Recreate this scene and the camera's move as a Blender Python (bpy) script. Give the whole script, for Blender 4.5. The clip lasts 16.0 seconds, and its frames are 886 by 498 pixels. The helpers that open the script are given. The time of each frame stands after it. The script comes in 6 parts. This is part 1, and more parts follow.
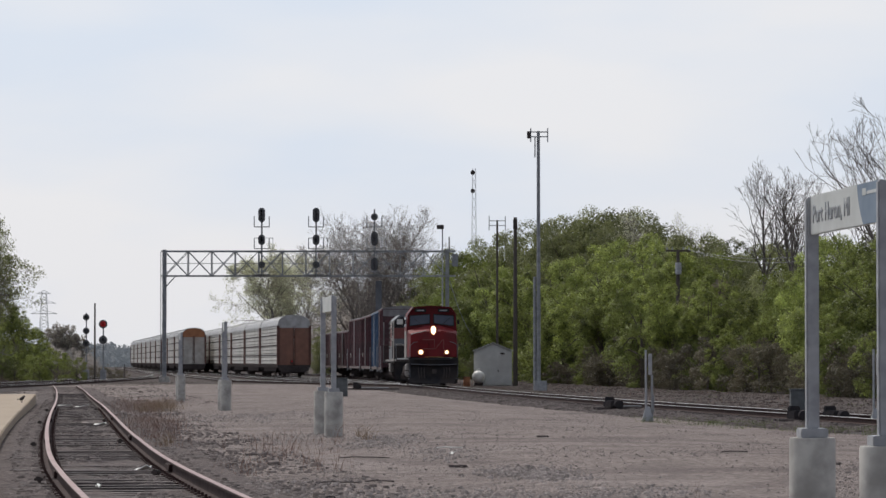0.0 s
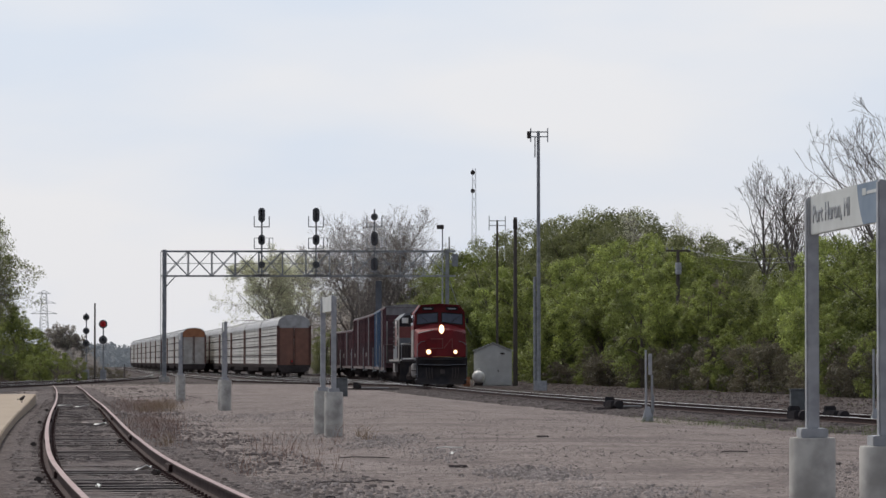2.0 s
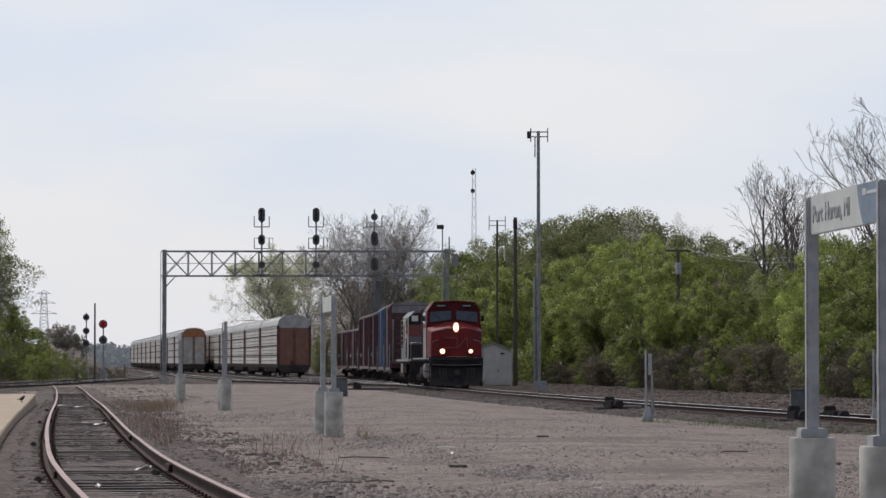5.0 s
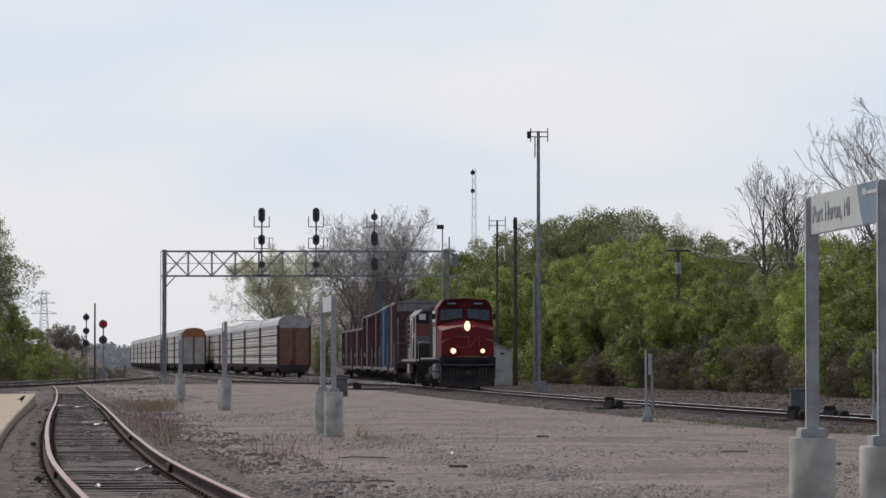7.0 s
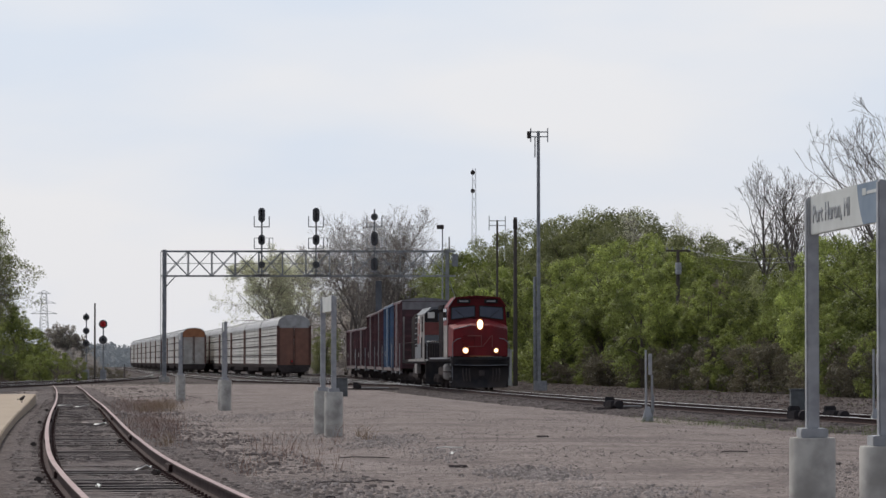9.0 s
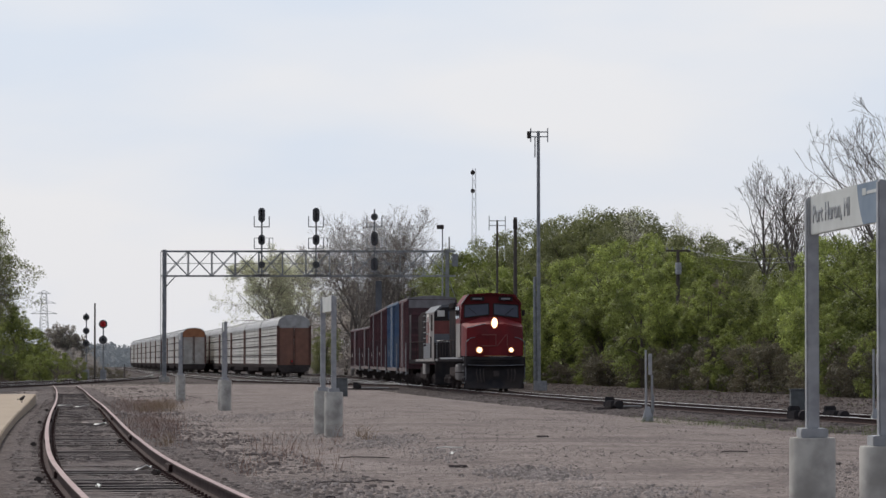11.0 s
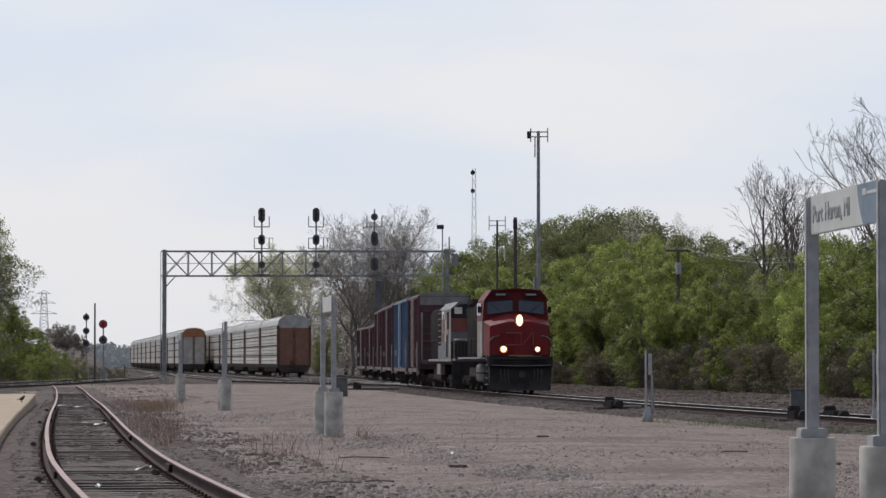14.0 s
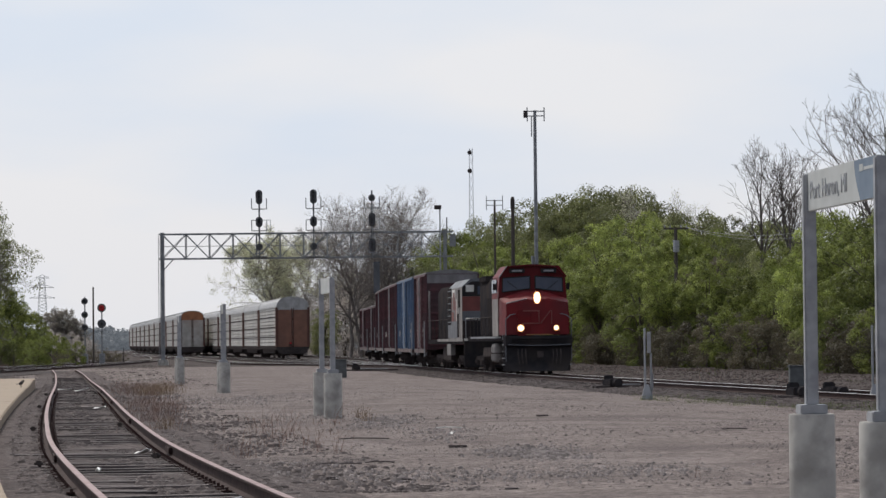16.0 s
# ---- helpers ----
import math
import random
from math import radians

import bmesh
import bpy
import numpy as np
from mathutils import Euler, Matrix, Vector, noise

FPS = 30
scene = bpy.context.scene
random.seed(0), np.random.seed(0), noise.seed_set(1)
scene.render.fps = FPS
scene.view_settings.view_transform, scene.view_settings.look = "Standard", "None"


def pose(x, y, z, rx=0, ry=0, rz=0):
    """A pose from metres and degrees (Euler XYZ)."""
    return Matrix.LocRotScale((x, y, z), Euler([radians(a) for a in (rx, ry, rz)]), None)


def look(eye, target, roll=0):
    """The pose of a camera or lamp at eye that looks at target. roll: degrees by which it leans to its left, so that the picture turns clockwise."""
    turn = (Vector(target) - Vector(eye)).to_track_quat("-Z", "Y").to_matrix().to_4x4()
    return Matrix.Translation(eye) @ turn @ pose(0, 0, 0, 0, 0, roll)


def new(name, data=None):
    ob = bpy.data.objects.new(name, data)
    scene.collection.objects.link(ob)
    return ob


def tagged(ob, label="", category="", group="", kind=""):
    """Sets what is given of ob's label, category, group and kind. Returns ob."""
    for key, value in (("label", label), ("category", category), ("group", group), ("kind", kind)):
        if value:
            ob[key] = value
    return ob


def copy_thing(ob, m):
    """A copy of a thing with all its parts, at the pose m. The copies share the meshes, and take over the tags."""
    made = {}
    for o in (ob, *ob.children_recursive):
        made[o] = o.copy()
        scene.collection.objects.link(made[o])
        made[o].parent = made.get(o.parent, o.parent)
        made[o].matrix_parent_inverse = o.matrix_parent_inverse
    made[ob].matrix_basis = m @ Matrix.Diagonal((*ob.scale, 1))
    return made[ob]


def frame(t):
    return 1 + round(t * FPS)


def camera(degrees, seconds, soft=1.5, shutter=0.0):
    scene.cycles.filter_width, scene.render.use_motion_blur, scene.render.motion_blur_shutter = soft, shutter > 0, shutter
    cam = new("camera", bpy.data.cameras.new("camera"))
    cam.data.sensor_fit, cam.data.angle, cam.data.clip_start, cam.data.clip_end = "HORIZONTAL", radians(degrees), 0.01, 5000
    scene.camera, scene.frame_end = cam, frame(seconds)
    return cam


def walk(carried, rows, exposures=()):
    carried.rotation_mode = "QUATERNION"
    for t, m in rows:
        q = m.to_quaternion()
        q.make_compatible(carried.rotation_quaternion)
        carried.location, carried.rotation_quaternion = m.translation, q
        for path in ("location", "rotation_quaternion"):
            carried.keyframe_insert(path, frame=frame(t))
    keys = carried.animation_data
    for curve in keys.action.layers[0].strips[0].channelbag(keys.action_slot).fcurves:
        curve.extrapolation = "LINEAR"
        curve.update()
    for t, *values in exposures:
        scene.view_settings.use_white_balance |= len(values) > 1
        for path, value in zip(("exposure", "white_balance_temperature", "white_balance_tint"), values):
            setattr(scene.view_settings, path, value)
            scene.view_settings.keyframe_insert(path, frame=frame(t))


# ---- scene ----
# ---- camera ----
F = 6000.0                       # focal length in units of the 1568-wide picture
EYE = (0.0, 0.0, 1.4)
cam = camera(math.degrees(2 * math.atan(784 / F)), 16.0, soft=1.5)


def aim(pitch, yaw=0.0, roll=0.0):
    p, y = radians(pitch), radians(yaw)
    return look(EYE, (math.sin(y) * 100, math.cos(y) * 100, 1.4 + 100 * math.tan(p)), roll)


P0 = math.degrees(math.atan(199 / F))
PX = math.degrees(1 / F)
STILL = aim(P0)
# a still hold, then a short unsteady tilt down: seconds, shift across, shift up, lean
SHAKE = ((15.2, 0, 0, 0), (15.3, 2, -4.4, -0.05), (15.4, 2.6, -14.6, -0.14), (15.5, 2.3, -1.8, -0.22), (15.6, 3, -13.1, -0.30), (15.7, 7.8, -19.9, -0.37), (15.8, 3.5, -25.7, -0.45), (15.9, 1.2, -31.5, -0.52), (16.0, -3.9, -35, -0.6))
walk(cam, [(0.0, STILL), (5.0, STILL), (10.0, STILL), (15.0, STILL)] + [(t, aim(P0 + up * PX, -across * PX, lean)) for t, across, up, lean in SHAKE])

# ---- world and sun ----
SUN_AZ, SUN_EL = -29.0, 50.0     # degrees clockwise from +y, and height
world = bpy.data.worlds.new("sky")
scene.world = world
world.use_nodes = True
wt = world.node_tree
wt.nodes.clear()
wn = wt.nodes.new
w_out, w_bg, w_sky = wn("ShaderNodeOutputWorld"), wn("ShaderNodeBackground"), wn("ShaderNodeTexSky")
w_sky.sky_type = "NISHITA"
w_sky.sun_disc = False
w_sky.sun_elevation, w_sky.sun_rotation = radians(SUN_EL), radians(SUN_AZ)
w_sky.dust_density = 3.0
w_co, w_map, w_noise, w_ramp = wn("ShaderNodeTexCoord"), wn("ShaderNodeMapping"), wn("ShaderNodeTexNoise"), wn("ShaderNodeValToRGB")
w_map.inputs["Scale"].default_value = (7, 7, 24)
w_map.inputs["Rotation"].default_value = (0, radians(-22), 0)
w_noise.inputs["Scale"].default_value = 1.0
w_noise.inputs["Detail"].default_value = 5.0
w_noise.inputs["Roughness"].default_value = 0.45
w_ramp.color_ramp.elements[0].position, w_ramp.color_ramp.elements[1].position = 0.36, 0.62
w_ramp.color_ramp.elements[0].color, w_ramp.color_ramp.elements[1].color = (0.0, 0.0, 0.0, 1), (1.0, 1.0, 1.0, 1)
w_dim, w_mix = wn("ShaderNodeVectorMath"), wn("ShaderNodeMix")
w_dim.operation = "SCALE"
w_dim.inputs["Scale"].default_value = 0.09
w_mix.data_type = "RGBA"
# thin high cloud: bright round the sun, dull blue grey away from it
w_dot, w_glow, w_haze = wn("ShaderNodeVectorMath"), wn("ShaderNodeMapRange"), wn("ShaderNodeMix")
w_dot.operation = "DOT_PRODUCT"
w_dot.inputs[1].default_value = (math.sin(radians(SUN_AZ)) * math.cos(radians(SUN_EL)), math.cos(radians(SUN_AZ)) * math.cos(radians(SUN_EL)), math.sin(radians(SUN_EL)))
w_glow.interpolation_type = "SMOOTHSTEP"
w_glow.inputs["From Min"].default_value, w_glow.inputs["From Max"].default_value = -0.5, 0.62
w_haze.data_type = "RGBA"
w_haze.inputs["A"].default_value = (0.20, 0.23, 0.29, 1)
w_haze.inputs["B"].default_value = (0.765, 0.80, 0.885, 1)
wt.links.new(w_co.outputs["Generated"], w_dot.inputs[0])
wt.links.new(w_dot.outputs["Value"], w_glow.inputs["Value"])
wt.links.new(w_glow.outputs["Result"], w_haze.inputs["Factor"])
wt.links.new(w_haze.outputs["Result"], w_mix.inputs["B"])
wt.links.new(w_co.outputs["Generated"], w_map.inputs["Vector"])
wt.links.new(w_map.outputs["Vector"], w_noise.inputs["Vector"])
wt.links.new(w_noise.outputs["Fac"], w_ramp.inputs["Fac"])
wt.links.new(w_sky.outputs["Color"], w_dim.inputs[0])
w_mix.inputs["Factor"].default_value = 0.9
w_tint = wn("ShaderNodeMix")
w_tint.data_type = "RGBA"
w_tint.inputs["A"].default_value = (0.715, 0.785, 0.90, 1)
w_tint.inputs["B"].default_value = (0.845, 0.85, 0.885, 1)
wt.links.new(w_ramp.outputs["Color"], w_tint.inputs["Factor"])
wt.links.new(w_tint.outputs["Result"], w_haze.inputs["B"])
wt.links.new(w_dim.outputs["Vector"], w_mix.inputs["A"])
wt.links.new(w_mix.outputs["Result"], w_bg.inputs["Color"])
wt.links.new(w_bg.outputs["Background"], w_out.inputs["Surface"])
w_bg.inputs["Strength"].default_value = 1.0

sun = new("sun", bpy.data.lights.new("sun", "SUN"))
sun.data.energy, sun.data.angle, sun.data.color = 2.6, radians(1.5), (1.0, 0.94, 0.86)
az, el = radians(SUN_AZ), radians(SUN_EL)
sun.matrix_world = look((math.sin(az) * 50, math.cos(az) * 50, 60), (math.sin(az) * 50 - math.sin(az) * math.cos(el), math.cos(az) * 50 - math.cos(az) * math.cos(el), 60 - math.sin(el)))


# ---- materials ----
def mat(name, c1, c2=None, scale=6.0, rough=0.7, metal=0.0, bump=0.15, coarse=None, c3=None, rnd=0.0, stretch=(1, 1, 1), emit=None, power=0.0, trans=0.0, spread=(0.35, 0.65), spec=0.5):
    m = bpy.data.materials.new(name)
    m.use_nodes = True
    nt = m.node_tree
    b = nt.nodes["Principled BSDF"]
    nn, ln = nt.nodes.new, nt.links.new
    c2 = c2 or tuple(c * 0.75 for c in c1)
    co, mp, n1, r1 = nn("ShaderNodeTexCoord"), nn("ShaderNodeMapping"), nn("ShaderNodeTexNoise"), nn("ShaderNodeValToRGB")
    mp.inputs["Scale"].default_value = stretch
    n1.inputs["Scale"].default_value, n1.inputs["Detail"].default_value = scale, 6.0
    r1.color_ramp.elements[0].position, r1.color_ramp.elements[1].position = spread
    r1.color_ramp.elements[0].color, r1.color_ramp.elements[1].color = (*c1, 1), (*c2, 1)
    ln(co.outputs["Object"], mp.inputs["Vector"])
    ln(mp.outputs["Vector"], n1.inputs["Vector"])
    ln(n1.outputs["Fac"], r1.inputs["Fac"])
    colour = r1.outputs["Color"]
    if c3:
        n2, r2, mx = nn("ShaderNodeTexNoise"), nn("ShaderNodeValToRGB"), nn("ShaderNodeMix")
        n2.inputs["Scale"].default_value, n2.inputs["Detail"].default_value = coarse or scale / 7, 4.0
        r2.color_ramp.elements[0].position, r2.color_ramp.elements[1].position = 0.45, 0.68
        mx.data_type = "RGBA"
        mx.inputs["B"].default_value = (*c3, 1)
        ln(mp.outputs["Vector"], n2.inputs["Vector"])
        ln(n2.outputs["Fac"], r2.inputs["Fac"])
        ln(r2.outputs["Color"], mx.inputs["Factor"])
        ln(colour, mx.inputs["A"])
        colour = mx.outputs["Result"]
    if rnd:
        info, hs, mr = nn("ShaderNodeObjectInfo"), nn("ShaderNodeHueSaturation"), nn("ShaderNodeMapRange")
        mr.inputs["To Min"].default_value, mr.inputs["To Max"].default_value = 1 - rnd, 1 + rnd
        ln(info.outputs["Random"], mr.inputs["Value"])
        ln(mr.outputs["Result"], hs.inputs["Value"])
        ln(colour, hs.inputs["Color"])
        colour = hs.outputs["Color"]
    ln(colour, b.inputs["Base Color"])
    b.inputs["Metallic"].default_value = metal
    b.inputs["Specular IOR Level"].default_value = spec
    mr = nn("ShaderNodeMapRange")
    mr.inputs["To Min"].default_value, mr.inputs["To Max"].default_value = max(0.03, rough - 0.12), min(1, rough + 0.12)
    ln(n1.outputs["Fac"], mr.inputs["Value"])
    ln(mr.outputs["Result"], b.inputs["Roughness"])
    if bump:
        bp = nn("ShaderNodeBump")
        bp.inputs["Strength"].default_value, bp.inputs["Distance"].default_value = bump, 0.02
        ln(n1.outputs["Fac"], bp.inputs["Height"])
        ln(bp.outputs["Normal"], b.inputs["Normal"])
    if emit:
        b.inputs["Emission Color"].default_value, b.inputs["Emission Strength"].default_value = (*emit, 1), power
    if trans:
        b.inputs["Transmission Weight"].default_value = trans
    return m


def leaf_mat(name, c1, c2, c3, thin=0.35, patch=0.55, uneven=0.2):
    """Thin leaves that let some light through, varied leaf by leaf."""
    m = bpy.data.materials.new(name)
    m.use_nodes = True
    nt = m.node_tree
    nt.nodes.clear()
    nn, ln = nt.nodes.new, nt.links.new
    out, dif, tr, mix = nn("ShaderNodeOutputMaterial"), nn("ShaderNodeBsdfPrincipled"), nn("ShaderNodeBsdfTranslucent"), nn("ShaderNodeMixShader")
    geo, ramp, co, noi, mx, info, hs, mr = nn("ShaderNodeNewGeometry"), nn("ShaderNodeValToRGB"), nn("ShaderNodeTexCoord"), nn("ShaderNodeTexNoise"), nn("ShaderNodeMix"), nn("ShaderNodeObjectInfo"), nn("ShaderNodeHueSaturation"), nn("ShaderNodeMapRange")
    ramp.color_ramp.elements[0].color, ramp.color_ramp.elements[1].color = (*c1, 1), (*c2, 1)
    noi.inputs["Scale"].default_value = patch
    mx.data_type = "RGBA"
    mx.inputs["B"].default_value = (*c3, 1)
    ln(geo.outputs["Random Per Island"], ramp.inputs["Fac"])
    ln(co.outputs["Object"], noi.inputs["Vector"])
    ln(noi.outputs["Fac"], mx.inputs["Factor"])
    ln(ramp.outputs["Color"], mx.inputs["A"])
    mr.inputs["To Min"].default_value, mr.inputs["To Max"].default_value = 0.6, 1.3
    ln(info.outputs["Random"], mr.inputs["Value"])
    # uneven: light and shade of whole clumps, put into the colour by noise
    clump_tone, range_, times = nn("ShaderNodeTexNoise"), nn("ShaderNodeMapRange"), nn("ShaderNodeMath")
    clump_tone.inputs["Scale"].default_value, clump_tone.inputs["Detail"].default_value = patch * 2.2, 3.0
    range_.inputs["From Min"].default_value, range_.inputs["From Max"].default_value = 0.34, 0.66
    range_.inputs["To Min"].default_value, range_.inputs["To Max"].default_value = 1 - uneven, 1 + uneven
    times.operation = "MULTIPLY"
    ln(co.outputs["Object"], clump_tone.inputs["Vector"])
    ln(clump_tone.outputs["Fac"], range_.inputs["Value"])
    ln(range_.outputs["Result"], times.inputs[0])
    ln(mr.outputs["Result"], times.inputs[1])
    ln(times.outputs["Value"], hs.inputs["Value"])
    ln(mx.outputs["Result"], hs.inputs["Color"])
    ln(hs.outputs["Color"], dif.inputs["Base Color"])
    ln(hs.outputs["Color"], tr.inputs["Color"])
    dif.inputs["Roughness"].default_value = 0.6 if thin else 0.95
    dif.inputs["Specular IOR Level"].default_value = 0.5 if thin else 0.05
    mix.inputs["Fac"].default_value = thin
    ln(dif.outputs["BSDF"], mix.inputs[1])
    ln(tr.outputs["BSDF"], mix.inputs[2])
    ln(mix.outputs["Shader"], out.inputs["Surface"])
    return m


def ground_mat(name, light, dark, pale, streak=True):
    """Packed gravel: stones, fine grit, damp patches and wheel streaks."""
    m = bpy.data.materials.new(name)
    m.use_nodes = True
    nt = m.node_tree
    p = nt.nodes["Principled BSDF"]
    nn, ln = nt.nodes.new, nt.links.new
    co = nn("ShaderNodeTexCoord")

    def noisy(scale, detail, lo, hi, stretch=(1, 1, 1), turn=0.0):
        mp, n, r = nn("ShaderNodeMapping"), nn("ShaderNodeTexNoise"), nn("ShaderNodeMapRange")
        mp.inputs["Scale"].default_value, mp.inputs["Rotation"].default_value = stretch, (0, 0, radians(turn))
        n.inputs["Scale"].default_value, n.inputs["Detail"].default_value = scale, detail
        r.inputs["From Min"].default_value, r.inputs["From Max"].default_value = lo, hi
        ln(co.outputs["Object"], mp.inputs["Vector"])
        ln(mp.outputs["Vector"], n.inputs["Vector"])
        ln(n.outputs["Fac"], r.inputs["Value"])
        return r.outputs["Result"]

    def mixed(a, c, f, kind="MIX"):
        x = nn("ShaderNodeMix")
        x.data_type, x.blend_type = "RGBA", kind
        for sock, v in (("A", a), ("B", c)):
            if isinstance(v, tuple):
                x.inputs[sock].default_value = (*v, 1)
            else:
                ln(v, x.inputs[sock])
        ln(f, x.inputs["Factor"])
        return x.outputs["Result"]

    grit = noisy(11, 8, 0.38, 0.62)
    colour = mixed(light, dark, grit)
    colour = mixed(colour, pale, noisy(0.35, 5, 0.5, 0.75, (1, 0.4, 1)))
    colour = mixed(colour, dark, noisy(0.8, 8, 0.50, 0.70, (1, 0.4, 1)))
    if streak:
        colour = mixed(colour, dark, noisy(0.55, 6, 0.52, 0.72, (0.12, 1.0, 1), 6))
    vo = nn("ShaderNodeTexVoronoi")
    vo.inputs["Scale"].default_value = 16
    ln(co.outputs["Object"], vo.inputs["Vector"])
    sp = nn("ShaderNodeSeparateColor")
    ln(vo.outputs["Color"], sp.inputs["Color"])
    mr = nn("ShaderNodeMapRange")
    mr.inputs["From Min"].default_value, mr.inputs["From Max"].default_value, mr.inputs["To Max"].default_value = 0.62, 0.95, 0.75
    ln(sp.outputs[0], mr.inputs["Value"])
    colour = mixed(colour, tuple(v * 0.55 for v in dark), mr.outputs["Result"])
    ln(colour, p.inputs["Base Color"])
    p.inputs["Roughness"].default_value = 0.95
    p.inputs["Specular IOR Level"].default_value = 0.2
    bp = nn("ShaderNodeBump")
    bp.inputs["Strength"].default_value, bp.inputs["Distance"].default_value = 0.7, 0.03
    ln(grit, bp.inputs["Height"])
    ln(bp.outputs["Normal"], p.inputs["Normal"])
    return m


M_GRAVEL = ground_mat("gravel_lot", (0.255, 0.213, 0.198), (0.115, 0.093, 0.088), (0.225, 0.19, 0.18))
M_DIRT = ground_mat("dark_dirt", (0.085, 0.064, 0.06), (0.042, 0.033, 0.031), (0.068, 0.056, 0.046), False)
M_CINDER = ground_mat("cinder_bed", (0.135, 0.108, 0.104), (0.06, 0.048, 0.047), (0.11, 0.09, 0.086), False)
M_BALLAST = ground_mat("ballast", (0.10, 0.086, 0.085), (0.045, 0.038, 0.038), (0.075, 0.063, 0.061), False)
M_TIE = mat("creosoted_wood", (0.135, 0.112, 0.11), (0.045, 0.037, 0.037), 9.0, 0.9, bump=0.6, rnd=0.35, stretch=(0.6, 8, 8))
M_RAIL = mat("rusty_rail", (0.05, 0.028, 0.026), (0.03, 0.019, 0.019), 8.0, 0.85, 0.0, spec=0.15)
M_RAILTOP = mat("worn_rail_head", (0.72, 0.70, 0.69), (0.60, 0.57, 0.55), 5.0, 0.34, 0.9, bump=0.03)
M_RAILTOP_OLD = mat("rusted_rail_head", (0.27, 0.175, 0.165), (0.18, 0.115, 0.11), 5.0, 0.5, 0.4, bump=0.05)
M_CONC = mat("concrete", (0.43, 0.415, 0.39), (0.33, 0.318, 0.30), 5.0, 0.9, bump=0.2, coarse=4.5, c3=(0.25, 0.24, 0.225))
M_PLATFORM = mat("platform_concrete", (0.30, 0.235, 0.17), (0.25, 0.195, 0.14), 3.0, 0.9, bump=0.15, coarse=0.4, c3=(0.27, 0.215, 0.16))
M_GALV = mat("galvanised_steel", (0.42, 0.43, 0.45), (0.31, 0.32, 0.34), 7.0, 0.5, 0.55, bump=0.05)
M_STEEL = mat("grey_painted_steel", (0.30, 0.31, 0.33), (0.21, 0.22, 0.235), 4.0, 0.6, 0.2, bump=0.05)
M_BLACK = mat("black_paint", (0.03, 0.029, 0.033), (0.042, 0.039, 0.041), 3.0, 0.9, spec=0.0, bump=0.05, coarse=0.8, c3=(0.05, 0.043, 0.041))
M_DARK = mat("grimy_underframe", (0.055, 0.049, 0.05), (0.085, 0.072, 0.069), 5.0, 0.92, spec=0.0, bump=0.2)
M_RED = mat("loco_red", (0.155, 0.008, 0.011), (0.12, 0.008, 0.011), 2.5, 0.55, spec=0.22, bump=0.03, coarse=0.7, c3=(0.10, 0.013, 0.016))
M_GLASS = mat("cab_glass", (0.085, 0.10, 0.135), (0.07, 0.083, 0.115), 2.0, 0.15, bump=0)
M_WHITE = mat("white_paint", (0.75, 0.74, 0.71), (0.62, 0.61, 0.58), 3.0, 0.55, bump=0.05, coarse=1.0, c3=(0.5, 0.48, 0.45))
M_LAMP = mat("lit_headlight", (0.9, 0.85, 0.7), emit=(1.0, 0.86, 0.62), power=3.0)
# halo round the lit lamps, made as an added ring with its own glow
M_LAMPHALO = mat("lamp_halo_glow", (0.6, 0.4, 0.25), emit=(1.0, 0.42, 0.14), power=0.75)
M_DITCH = mat("lit_ditch_light", (0.9, 0.85, 0.7), emit=(1.0, 0.83, 0.56), power=2.6)
M_REDLIT = mat("lit_red_signal", (0.5, 0.02, 0.02), emit=(1.0, 0.05, 0.06), power=0.05)
M_BROWN = mat("boxcar_brown", (0.105, 0.038, 0.046), (0.072, 0.031, 0.038), 2.0, 0.75, bump=0.05, coarse=0.5, c3=(0.075, 0.045, 0.053), rnd=0.25)
M_BLUE = mat("boxcar_blue", (0.075, 0.14, 0.25), (0.055, 0.10, 0.19), 2.0, 0.65, bump=0.05, coarse=0.5, c3=(0.12, 0.16, 0.22))
M_ROOF = mat("galvanised_car_roof", (0.50, 0.50, 0.51), (0.37, 0.365, 0.36), 2.0, 0.5, 0.35, bump=0.05)
M_RACK = mat("autorack_panel", (0.47, 0.455, 0.435), (0.34, 0.325, 0.30), 1.5, 0.6, 0.15, bump=0.05, coarse=0.3, c3=(0.34, 0.285, 0.25), rnd=0.14)
M_RACKPOST = mat("autorack_post_rust", (0.13, 0.058, 0.045), (0.095, 0.048, 0.04), 2.0, 0.8, bump=0.05)
M_RACKEND = mat("autorack_end_brown", (0.24, 0.115, 0.08), (0.19, 0.095, 0.07), 1.5, 0.75, bump=0.05, coarse=0.4, c3=(0.17, 0.095, 0.075))
M_ORANGE = mat("rust_orange_cap", (0.36, 0.15, 0.07), (0.28, 0.12, 0.06), 2.0, 0.8)
M_BARK = mat("bark", (0.115, 0.095, 0.08), (0.07, 0.058, 0.05), 8.0, 0.95, bump=0.6)
M_TWIGDARK = mat("dark_twigs", (0.15, 0.13, 0.122), (0.10, 0.087, 0.082), 3.0, 0.95, bump=0)
M_TWIG = mat("bare_twigs", (0.275, 0.245, 0.232), (0.185, 0.163, 0.154), 3.0, 0.95, bump=0)
M_LEAF = leaf_mat("spring_leaves", (0.08, 0.10, 0.028), (0.35, 0.395, 0.095), (0.165, 0.195, 0.052), 0.45, 0.7, 0.7)
M_LEAFDK = leaf_mat("dull_leaves", (0.125, 0.14, 0.06), (0.265, 0.28, 0.115), (0.19, 0.205, 0.088), 0.45, 0.6, 0.35)
M_BUD = leaf_mat("pale_buds", (0.38, 0.39, 0.25), (0.58, 0.58, 0.42), (0.48, 0.48, 0.34), 0.5)
